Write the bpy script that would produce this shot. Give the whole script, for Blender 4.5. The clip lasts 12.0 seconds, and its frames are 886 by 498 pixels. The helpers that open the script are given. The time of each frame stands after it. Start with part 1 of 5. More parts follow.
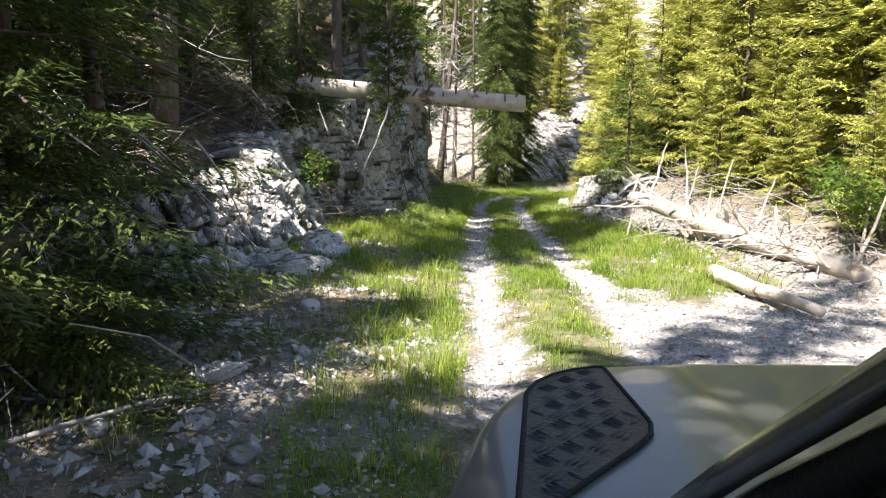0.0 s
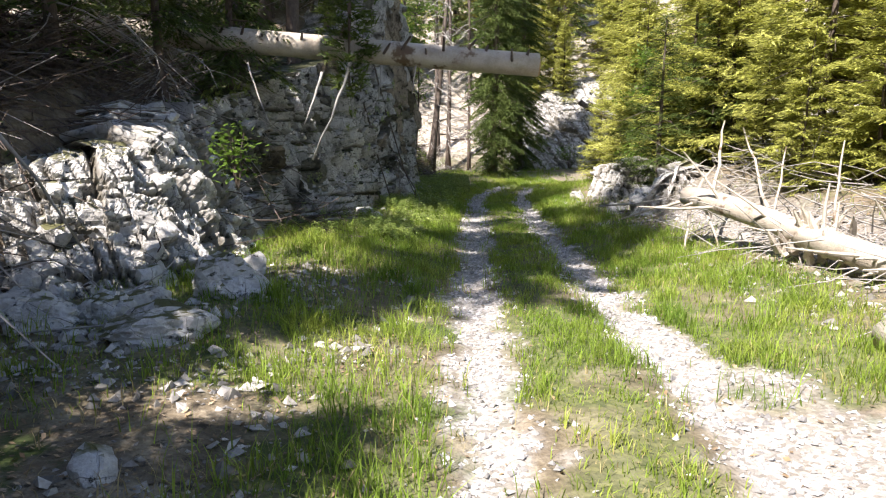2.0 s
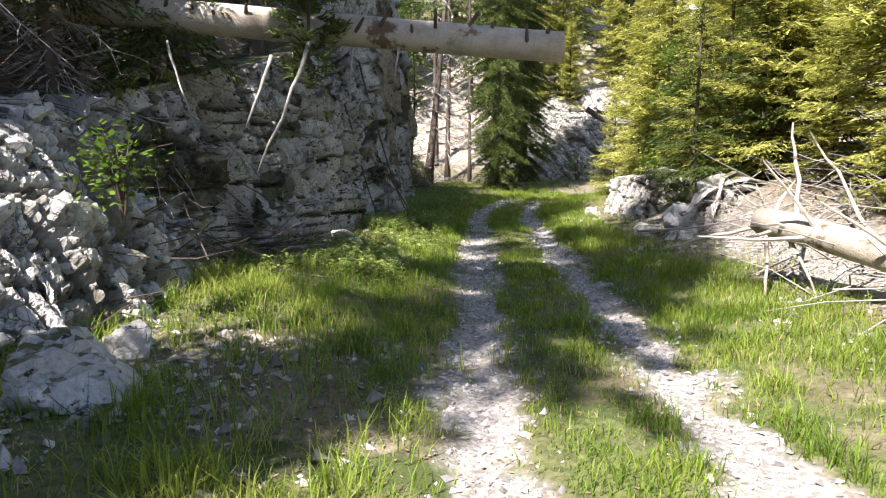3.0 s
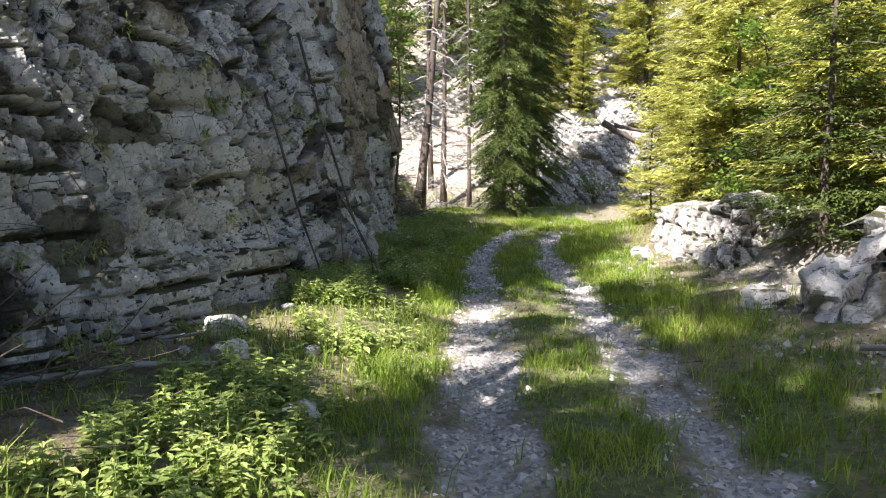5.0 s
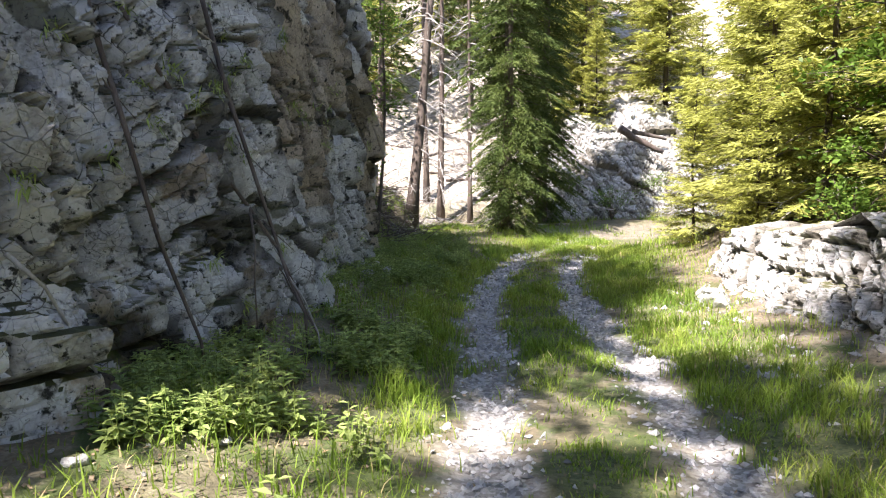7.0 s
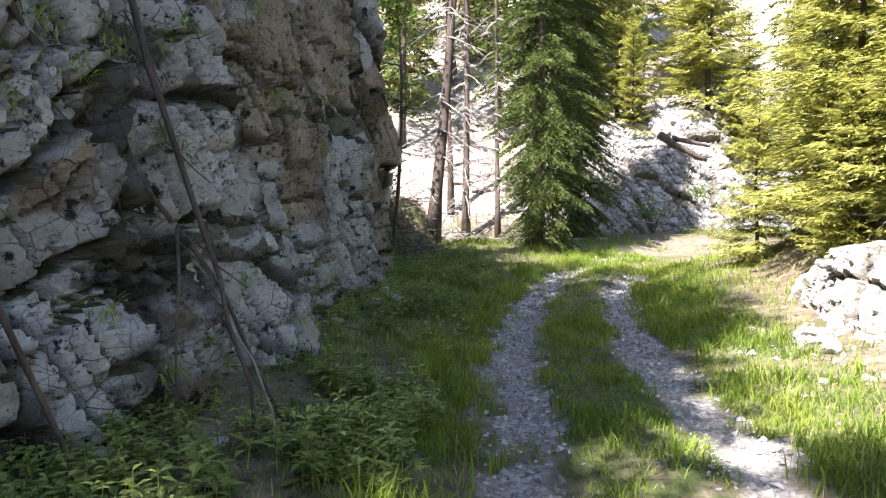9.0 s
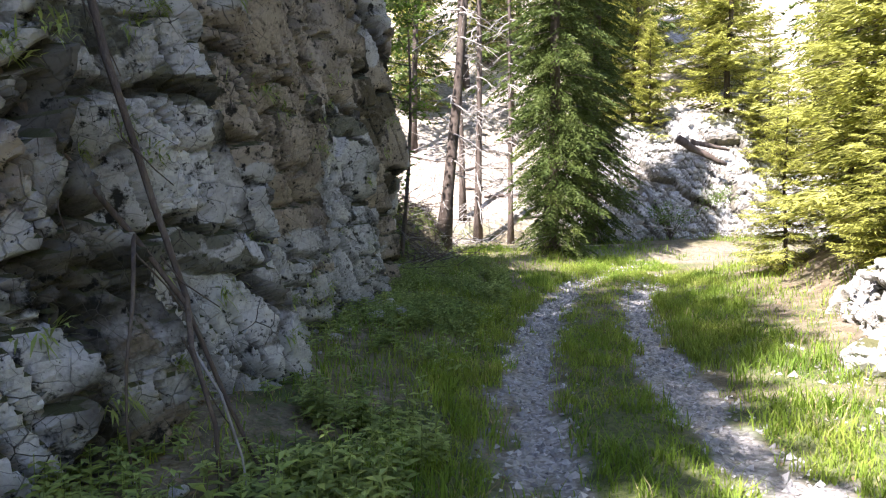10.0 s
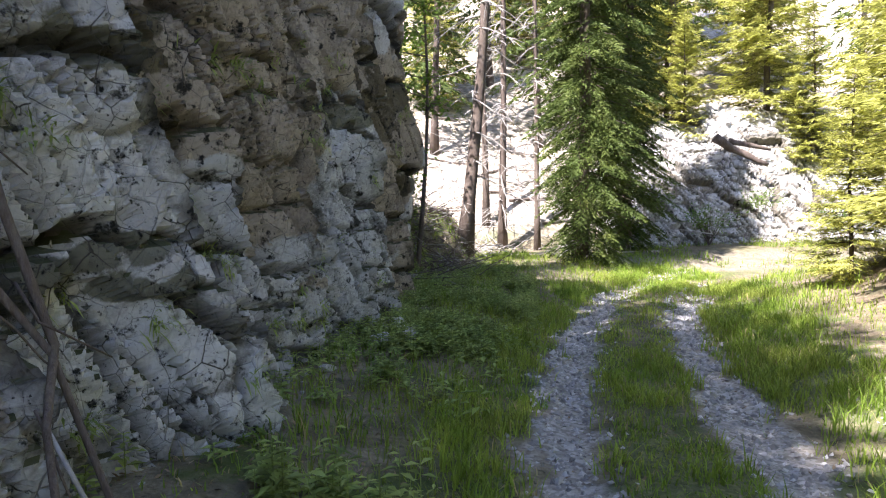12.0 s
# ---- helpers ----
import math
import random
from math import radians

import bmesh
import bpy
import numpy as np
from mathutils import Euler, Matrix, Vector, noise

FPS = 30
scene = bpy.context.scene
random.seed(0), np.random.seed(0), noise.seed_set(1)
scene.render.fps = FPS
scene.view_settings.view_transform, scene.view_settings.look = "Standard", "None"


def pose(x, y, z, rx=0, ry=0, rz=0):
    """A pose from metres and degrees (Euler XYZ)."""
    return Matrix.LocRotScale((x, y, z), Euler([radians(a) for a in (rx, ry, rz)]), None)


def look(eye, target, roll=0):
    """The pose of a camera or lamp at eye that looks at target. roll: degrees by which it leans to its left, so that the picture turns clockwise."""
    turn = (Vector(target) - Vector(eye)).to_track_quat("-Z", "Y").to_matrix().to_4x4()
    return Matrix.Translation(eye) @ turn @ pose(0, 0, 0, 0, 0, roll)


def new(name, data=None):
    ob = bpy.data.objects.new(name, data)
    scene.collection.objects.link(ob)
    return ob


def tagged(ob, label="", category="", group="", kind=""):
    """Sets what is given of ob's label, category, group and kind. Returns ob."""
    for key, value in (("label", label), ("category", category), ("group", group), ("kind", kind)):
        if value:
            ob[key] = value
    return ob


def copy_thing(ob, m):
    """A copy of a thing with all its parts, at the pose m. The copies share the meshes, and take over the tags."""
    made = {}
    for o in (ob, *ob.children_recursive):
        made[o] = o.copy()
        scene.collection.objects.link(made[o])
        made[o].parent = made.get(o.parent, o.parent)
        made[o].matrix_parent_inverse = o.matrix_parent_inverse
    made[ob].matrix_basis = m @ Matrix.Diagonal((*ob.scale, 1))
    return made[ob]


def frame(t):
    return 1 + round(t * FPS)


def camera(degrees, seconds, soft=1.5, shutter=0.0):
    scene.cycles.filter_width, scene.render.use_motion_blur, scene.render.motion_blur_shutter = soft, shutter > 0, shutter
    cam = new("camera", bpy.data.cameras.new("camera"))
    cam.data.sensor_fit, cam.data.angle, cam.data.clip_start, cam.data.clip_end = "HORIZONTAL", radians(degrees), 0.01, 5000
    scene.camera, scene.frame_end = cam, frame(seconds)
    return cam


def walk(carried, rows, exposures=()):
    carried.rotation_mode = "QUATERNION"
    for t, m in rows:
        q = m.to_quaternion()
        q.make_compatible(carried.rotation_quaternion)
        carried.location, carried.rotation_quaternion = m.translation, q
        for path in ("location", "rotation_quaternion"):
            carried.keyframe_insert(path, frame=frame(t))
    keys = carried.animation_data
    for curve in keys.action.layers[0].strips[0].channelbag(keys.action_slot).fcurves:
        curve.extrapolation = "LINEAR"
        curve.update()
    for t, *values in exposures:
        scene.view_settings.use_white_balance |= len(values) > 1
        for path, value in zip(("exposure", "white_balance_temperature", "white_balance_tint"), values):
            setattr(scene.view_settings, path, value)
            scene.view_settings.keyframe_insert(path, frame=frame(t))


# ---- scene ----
cam = camera(66.9, 12.0, 1.2)
METRES, EYE, TILT, LEAN, TURN = 21.08, 1.75, 0.0, 5.3, 0.0
ROWS = [
    (0.0, 0.0, 0.0, 0.0, 0.86, -8.54, -5.77),
    (0.5, 0.0021, 0.0381, -0.0008, 0.8, -9.88, -5.73),
    (1.0, 0.0041, 0.088, -0.0019, 0.51, -10.59, -5.54),
    (1.5, 0.0061, 0.1397, -0.0034, 0.51, -10.16, -5.68),
    (2.0, 0.0078, 0.1988, -0.0054, 0.54, -9.58, -5.67),
    (2.5, 0.0102, 0.2604, -0.0065, 0.58, -9.17, -5.63),
    (3.0, 0.0119, 0.3307, -0.0078, 0.6, -8.72, -5.62),
    (5.0, 0.0218, 0.6016, -0.0114, 0.63, -6.95, -5.27),
    (5.5, 0.0226, 0.6578, -0.0131, 0.67, -6.71, -5.31),
    (6.0, 0.0253, 0.7125, -0.0139, 0.71, -6.4, -5.25),
    (6.5, 0.0273, 0.7555, -0.0143, 0.74, -6.14, -5.22),
    (7.0, 0.0297, 0.7968, -0.0142, 0.79, -5.9, -5.25),
    (9.0, 0.0323, 0.8987, -0.0165, 3.13, -5.05, -5.01),
    (9.5, 0.0332, 0.9154, -0.0167, 3.66, -4.86, -4.97),
    (10.0, 0.0336, 0.9314, -0.0168, 4.26, -4.68, -4.96),
    (10.5, 0.0337, 0.9452, -0.0173, 4.8, -4.51, -4.93),
    (11.0, 0.034, 0.9602, -0.0177, 5.17, -4.39, -4.91),
    (11.5, 0.0337, 0.9766, -0.0182, 5.21, -4.3, -4.92),
    (12.0, 0.0335, 0.9991, -0.0187, 6.39, -4.44, -4.69),
]
walk(cam, [(t, pose(0, 0, EYE, TILT, LEAN, TURN) @ pose(METRES * x, METRES * y, METRES * z, 90 + pitch, roll, yaw)) for t, x, y, z, yaw, pitch, roll in ROWS],
     [(0.0, 1.65, 6600, 16), (1.6, 1.42, 6600, 17), (3.0, 1.45, 6600, 18), (5.0, 1.72, 6500, 18), (9.0, 2.0, 6350, 22), (12.0, 2.15, 6300, 22)])

# ---- light ----
SUN = Vector((-0.62, -0.78, 1.40)).normalized()
world = bpy.data.worlds.new("sky")
scene.world = world
world.use_nodes = True
sky = world.node_tree.nodes.new("ShaderNodeTexSky")
sky.sky_type, sky.sun_disc = "NISHITA", False
sky.sun_elevation, sky.sun_rotation = math.asin(SUN.z), math.atan2(SUN.x, SUN.y)
sky.altitude = 900
world.node_tree.nodes["Background"].inputs[1].default_value = 0.09
world.node_tree.links.new(sky.outputs[0], world.node_tree.nodes["Background"].inputs[0])
sun = new("sun", bpy.data.lights.new("sun", "SUN"))
sun.data.energy, sun.data.angle, sun.data.color = 5.0, radians(0.55), (1.0, 0.95, 0.86)
sun.matrix_world = look(SUN * 60, (0, 0, 0))

# ---- mesh tools ----
rng = np.random.default_rng(7)


def mesh_from(name, verts, faces, material=None, smooth=False, **attrs):
    """A mesh from arrays; faces is (n, 3) or (n, 4) or a list of both."""
    groups = faces if isinstance(faces, list) else [faces]
    groups = [np.asarray(g, dtype=np.int32) for g in groups if len(g)]
    me = bpy.data.meshes.new(name)
    verts = np.asarray(verts, dtype=np.float32)
    me.vertices.add(len(verts))
    me.vertices.foreach_set("co", verts.ravel())
    idx = np.concatenate([g.ravel() for g in groups])
    tot = np.concatenate([np.full(len(g), g.shape[1], dtype=np.int32) for g in groups])
    start = np.concatenate([[0], np.cumsum(tot)[:-1]]).astype(np.int32)
    me.loops.add(len(idx))
    me.loops.foreach_set("vertex_index", idx)
    me.polygons.add(len(tot))
    me.polygons.foreach_set("loop_start", start)
    me.polygons.foreach_set("use_smooth", np.full(len(tot), smooth))
    me.update(calc_edges=True)
    for key, values in attrs.items():
        me.attributes.new(key, "FLOAT", "POINT").data.foreach_set("value", np.asarray(values, dtype=np.float32))
    if material:
        me.materials.append(material)
    return me


def part(name, data, material, parent, label="", smooth=False):
    """One mesh object (arrays or a bmesh) under a thing or under a part."""
    if isinstance(data, tuple):
        me = mesh_from(name, data[0], data[1], material, smooth)
    elif isinstance(data, bpy.types.Mesh):
        me = data
    else:
        me = bpy.data.meshes.new(name)
        data.to_mesh(me)
        data.free()
        me.materials.append(material)
        if smooth:
            for p in me.polygons:
                p.use_smooth = True
    ob = new(name, me)
    ob.parent = parent
    return tagged(ob, label=label)


def thing(name, m, label, category, group=""):
    ob = new(name)
    ob.empty_display_size = 0.1
    ob.matrix_basis = m
    return tagged(ob, label, category, group)


def merge(pieces):
    """Joins pieces of (verts, faces), all faces with the same number of corners."""
    vs, fs, n = [], [], 0
    for v, f in pieces:
        vs.append(np.asarray(v, dtype=float))
        fs.append(np.asarray(f) + n)
        n += len(v)
    return np.concatenate(vs), np.concatenate(fs)


def tube(points, radii, sides=8, closed=True, rough=0.0, r=rng):
    """A tapered round bar along points."""
    p = np.asarray(points, dtype=float)
    n = len(p)
    radii = np.broadcast_to(np.asarray(radii, dtype=float), (n,))
    t = np.gradient(p, axis=0)
    t /= np.linalg.norm(t, axis=1)[:, None]
    ref = np.array([0.0, 0.0, 1.0]) if abs(t[:, 2]).mean() < 0.8 else np.array([1.0, 0.0, 0.0])
    a = np.cross(t, ref)
    a /= np.linalg.norm(a, axis=1)[:, None]
    b = np.cross(t, a)
    ang = np.arange(sides) * 2 * np.pi / sides
    rr = radii[:, None] * (1 + rough * r.normal(size=(n, sides)))
    v = p[:, None] + rr[..., None] * (np.cos(ang)[None, :, None] * a[:, None] + np.sin(ang)[None, :, None] * b[:, None])
    i = np.arange(n - 1)[:, None] * sides
    j = np.arange(sides)[None]
    k = (j + 1) % sides
    f = np.stack([i + j, i + k, i + sides + k, i + sides + j], -1).reshape(-1, 4)
    v = v.reshape(-1, 3)
    if closed:
        c0, c1 = len(v), len(v) + 1
        v = np.concatenate([v, p[:1], p[-1:]])
        j, k = np.arange(0, sides, 2), np.arange(0, sides, 2) + 1
        k2 = (np.arange(0, sides, 2) + 2) % sides
        e = (n - 1) * sides
        f = np.concatenate([f, np.stack([np.full_like(j, c0), k2, k, j], -1), np.stack([np.full_like(j, c1), e + j, e + k, e + k2], -1)])
    return v, f


def value_noise(x, y, seed=0):
    """Smooth noise of the plane, -1 to 1."""
    xi, yi = np.floor(x).astype(np.int64), np.floor(y).astype(np.int64)
    fx, fy = x - xi, y - yi
    fx, fy = fx * fx * (3 - 2 * fx), fy * fy * (3 - 2 * fy)

    def h(a, b):
        n = (a * 374761393 + b * 668265263 + seed * 1442695041) & 0xFFFFFFFF
        n = ((n ^ (n >> 13)) * 1274126177) & 0xFFFFFFFF
        return ((n ^ (n >> 16)) & 0xFFFF) / 32767.5 - 1

    return (h(xi, yi) * (1 - fx) + h(xi + 1, yi) * fx) * (1 - fy) + (h(xi, yi + 1) * (1 - fx) + h(xi + 1, yi + 1) * fx) * fy


def fractal(x, y, seed=0, octaves=4):
    return sum(value_noise(x * 2 ** o, y * 2 ** o, seed + o) * 0.5 ** o for o in range(octaves)) / 1.9


def hash01(a, b, seed):
    n = (a * 374761393 + b * 668265263 + seed * 1442695041) & 0xFFFFFFFF
    n = ((n ^ (n >> 13)) * 1274126177) & 0xFFFFFFFF
    return ((n ^ (n >> 16)) & 0xFFFF) / 65535.0


def blocks(u, v, su, sv, seed, face=0.0):
    """Cells of broken rock, su by sv metres: offset of the cell 0 to 1, its tilt, and the distance from the joint in metres."""
    iu, iv = np.floor(u / su).astype(np.int64), np.floor(v / sv).astype(np.int64)

    def centre(a, b):
        return (a + 0.12 + 0.76 * hash01(a, b, seed)) * su, (b + 0.12 + 0.76 * hash01(a, b, seed + 1)) * sv

    best = np.full(u.shape, 1e9)
    cx, cy = np.zeros(u.shape), np.zeros(u.shape)
    off, ga, gb = np.zeros(u.shape), np.zeros(u.shape), np.zeros(u.shape)
    for a in (-1, 0, 1):
        for b in (-1, 0, 1):
            x, y = centre(iu + a, iv + b)
            d = ((u - x) / su) ** 2 + ((v - y) / sv) ** 2
            near = d < best
            best = np.where(near, d, best)
            cx, cy = np.where(near, x, cx), np.where(near, y, cy)
            off = np.where(near, hash01(iu + a, iv + b, seed + 2), off)
            ga = np.where(near, hash01(iu + a, iv + b, seed + 3) - 0.5, ga)
            gb = np.where(near, hash01(iu + a, iv + b, seed + 4) - 0.5, gb)
    edge = np.full(u.shape, 1e9)
    m = min(su, sv)
    for a in (-2, -1, 0, 1, 2):
        for b in (-2, -1, 0, 1, 2):
            x, y = centre(iu + a, iv + b)
            dx, dy = (cx - x) / su, (cy - y) / sv
            ln = np.hypot(dx, dy)
            e = (((u - (cx + x) / 2) / su) * dx + ((v - (cy + y) / 2) / sv) * dy) / np.maximum(ln, 1e-6)
            edge = np.where(ln > 1e-5, np.minimum(edge, e * m), edge)
    return off, (ga + face) * (u - cx) + gb * (v - cy), edge


def courses(u, v, su, sv, seed, face=0.0):
    """Jointed beds of rock, about su by sv metres: offset of the block 0 to 1, its tilt, and the distance from the joint in metres."""
    i = np.floor(v / sv).astype(np.int64)
    i = i - (v < (i + 0.65 * hash01(i, i * 0 + 7, seed)) * sv)
    lo, hi = (i + 0.65 * hash01(i, i * 0 + 7, seed)) * sv, (i + 1 + 0.65 * hash01(i + 1, i * 0 + 7, seed)) * sv
    j = np.floor(u / su).astype(np.int64)
    j = j - (u < (j + 0.75 * hash01(j, i, seed + 1)) * su)
    left, right = (j + 0.75 * hash01(j, i, seed + 1)) * su, (j + 1 + 0.75 * hash01(j + 1, i, seed + 1)) * su
    off, ga, gb = hash01(j, i, seed + 2), hash01(j, i, seed + 3) - 0.5, hash01(j, i, seed + 4) - 0.5
    edge = np.minimum(np.minimum(u - left, right - u), np.minimum(v - lo, hi - v))
    return off, (ga + face) * (u - (left + right) / 2) + gb * (v - (lo + hi) / 2), edge


# ---- materials ----
def material(name, colours, scale=4.0, fine=40.0, rough=0.85, bump=0.3, spots=None, metal=0.0, see=0.0, vary=0.0, coat=0.0, stretch=(1, 1, 1), relief=0.02):
    """colours: ramp stops (position, r, g, b) over coarse noise. spots: (r, g, b, scale, threshold) of stains. vary: spread of value between islands."""
    m = bpy.data.materials.new(name)
    m.use_nodes = True
    nt = m.node_tree
    bsdf = nt.nodes["Principled BSDF"]
    tc = nt.nodes.new("ShaderNodeTexCoord")
    mp = nt.nodes.new("ShaderNodeMapping")
    mp.inputs["Scale"].default_value = stretch
    nt.links.new(tc.outputs["Object"], mp.inputs[0])

    def noise_node(s, detail=6.0, roughness=0.6):
        n = nt.nodes.new("ShaderNodeTexNoise")
        n.inputs["Scale"].default_value, n.inputs["Detail"].default_value, n.inputs["Roughness"].default_value = s, detail, roughness
        nt.links.new(mp.outputs[0], n.inputs["Vector"])
        return n

    n1, n2 = noise_node(scale), noise_node(fine, 4.0)
    mixn = nt.nodes.new("ShaderNodeMix")
    mixn.inputs[0].default_value = 0.35
    nt.links.new(n1.outputs[0], mixn.inputs[2])
    nt.links.new(n2.outputs[0], mixn.inputs[3])
    ramp = nt.nodes.new("ShaderNodeValToRGB")
    el = ramp.color_ramp.elements
    while len(el) < len(colours):
        el.new(0.5)
    for e, (p, r, g, b) in zip(el, colours):
        e.position, e.color = p, (r, g, b, 1)
    nt.links.new(mixn.outputs[0], ramp.inputs[0])
    col = ramp.outputs[0]
    for spot in spots or ():
        r, g, b, s, th = spot
        ns = noise_node(s, 8.0, 0.65)
        sr = nt.nodes.new("ShaderNodeMapRange")
        sr.inputs[1].default_value, sr.inputs[2].default_value = th, th + 0.06
        nt.links.new(ns.outputs[0], sr.inputs[0])
        mx = nt.nodes.new("ShaderNodeMix")
        mx.data_type = "RGBA"
        nt.links.new(sr.outputs[0], mx.inputs[0])
        nt.links.new(col, mx.inputs[6])
        mx.inputs[7].default_value = (r, g, b, 1)
        col = mx.outputs[2]
    if vary:
        geo = nt.nodes.new("ShaderNodeNewGeometry")
        hsv = nt.nodes.new("ShaderNodeHueSaturation")
        mr = nt.nodes.new("ShaderNodeMapRange")
        mr.inputs[3].default_value, mr.inputs[4].default_value = 1 - vary, 1 + vary
        nt.links.new(geo.outputs["Random Per Island"], mr.inputs[0])
        nt.links.new(mr.outputs[0], hsv.inputs["Value"])
        nt.links.new(col, hsv.inputs["Color"])
        col = hsv.outputs[0]
    nt.links.new(col, bsdf.inputs["Base Color"])
    bsdf.inputs["Roughness"].default_value, bsdf.inputs["Metallic"].default_value = rough, metal
    bsdf.inputs["Coat Weight"].default_value = coat
    if bump:
        bm = nt.nodes.new("ShaderNodeBump")
        bm.inputs["Strength"].default_value, bm.inputs["Distance"].default_value = bump, relief
        nt.links.new(n2.outputs[0], bm.inputs["Height"])
        nt.links.new(bm.outputs[0], bsdf.inputs["Normal"])
    if see:
        tr = nt.nodes.new("ShaderNodeBsdfTranslucent")
        nt.links.new(col, tr.inputs[0])
        add = nt.nodes.new("ShaderNodeMixShader")
        add.inputs[0].default_value = see
        nt.links.new(bsdf.outputs[0], add.inputs[1])
        nt.links.new(tr.outputs[0], add.inputs[2])
        nt.links.new(add.outputs[0], nt.nodes["Material Output"].inputs[0])
        bsdf.inputs["Specular IOR Level"].default_value = 0.25
    return m


def add_cracks(m, scale, width, colour, depth):
    """Hairline cracks: thin lines between warped cells, filled with dirt and sunk."""
    nt = m.node_tree
    bsdf = nt.nodes["Principled BSDF"]
    old = bsdf.inputs["Base Color"].links[0].from_socket
    bump = bsdf.inputs["Normal"].links[0].from_node
    tc = nt.nodes.new("ShaderNodeTexCoord")
    n = nt.nodes.new("ShaderNodeTexNoise")
    n.inputs["Scale"].default_value, n.inputs["Detail"].default_value = scale * 0.7, 5
    nt.links.new(tc.outputs["Object"], n.inputs["Vector"])
    add = nt.nodes.new("ShaderNodeMix")
    add.data_type, add.blend_type = "RGBA", "ADD"
    add.inputs[0].default_value = 0.30 / scale
    nt.links.new(tc.outputs["Object"], add.inputs[6])
    nt.links.new(n.outputs["Color"], add.inputs[7])
    vor = nt.nodes.new("ShaderNodeTexVoronoi")
    vor.feature = "DISTANCE_TO_EDGE"
    vor.inputs["Scale"].default_value = scale
    nt.links.new(add.outputs[2], vor.inputs["Vector"])
    mr = nt.nodes.new("ShaderNodeMapRange")
    mr.inputs[1].default_value, mr.inputs[2].default_value = width * 0.3, width
    nt.links.new(vor.outputs["Distance"], mr.inputs[0])
    gap = nt.nodes.new("ShaderNodeTexNoise")
    gap.inputs["Scale"].default_value, gap.inputs["Detail"].default_value = scale * 0.35, 3
    nt.links.new(tc.outputs["Object"], gap.inputs["Vector"])
    gr = nt.nodes.new("ShaderNodeMapRange")
    gr.inputs[1].default_value, gr.inputs[2].default_value = 0.50, 0.62
    nt.links.new(gap.outputs[0], gr.inputs[0])
    line = nt.nodes.new("ShaderNodeMath")
    line.operation = "SUBTRACT"
    line.inputs[0].default_value = 1.0
    nt.links.new(mr.outputs[0], line.inputs[1])
    some = nt.nodes.new("ShaderNodeMath")
    some.operation = "MULTIPLY"
    nt.links.new(line.outputs[0], some.inputs[0])
    nt.links.new(gr.outputs[0], some.inputs[1])
    mx = nt.nodes.new("ShaderNodeMix")
    mx.data_type = "RGBA"
    nt.links.new(some.outputs[0], mx.inputs[0])
    nt.links.new(old, mx.inputs[6])
    mx.inputs[7].default_value = (*colour, 1)
    nt.links.new(mx.outputs[2], bsdf.inputs["Base Color"])
    b2 = nt.nodes.new("ShaderNodeBump")
    b2.inputs["Strength"].default_value, b2.inputs["Distance"].default_value = 0.8, depth
    nt.links.new(mr.outputs[0], b2.inputs["Height"])
    nt.links.new(bump.outputs[0], b2.inputs["Normal"])
    nt.links.new(b2.outputs[0], bsdf.inputs["Normal"])


def add_moss(m, colour, low, high, scale=3.0):
    """Moss and soil on what faces upward."""
    nt = m.node_tree
    bsdf = nt.nodes["Principled BSDF"]
    old = bsdf.inputs["Base Color"].links[0].from_socket
    geo = nt.nodes.new("ShaderNodeNewGeometry")
    sep = nt.nodes.new("ShaderNodeSeparateXYZ")
    nt.links.new(geo.outputs["True Normal"], sep.inputs[0])
    n = nt.nodes.new("ShaderNodeTexNoise")
    n.inputs["Scale"].default_value, n.inputs["Detail"].default_value = scale, 6
    nt.links.new(geo.outputs["Position"], n.inputs["Vector"])
    ad = nt.nodes.new("ShaderNodeMath")
    ad.operation = "ADD"
    nt.links.new(sep.outputs[2], ad.inputs[0])
    nt.links.new(n.outputs[0], ad.inputs[1])
    mr = nt.nodes.new("ShaderNodeMapRange")
    mr.inputs[1].default_value, mr.inputs[2].default_value = low, high
    nt.links.new(ad.outputs[0], mr.inputs[0])
    mx = nt.nodes.new("ShaderNodeMix")
    mx.data_type = "RGBA"
    nt.links.new(mr.outputs[0], mx.inputs[0])
    nt.links.new(old, mx.inputs[6])
    mx.inputs[7].default_value = (*colour, 1)
    nt.links.new(mx.outputs[2], bsdf.inputs["Base Color"])
    return m


ROCK = material("limestone", [(0.30, 0.16, 0.155, 0.148), (0.40, 0.36, 0.357, 0.352), (0.50, 0.56, 0.56, 0.56), (0.72, 0.68, 0.68, 0.68)], 1.6, 30, 0.9, 0.45,
                [(0.15, 0.14, 0.125, 1.3, 0.60), (0.03, 0.03, 0.026, 3.4, 0.60), (0.02, 0.02, 0.018, 8.0, 0.59), (0.03, 0.03, 0.028, 24.0, 0.605)], relief=0.02)


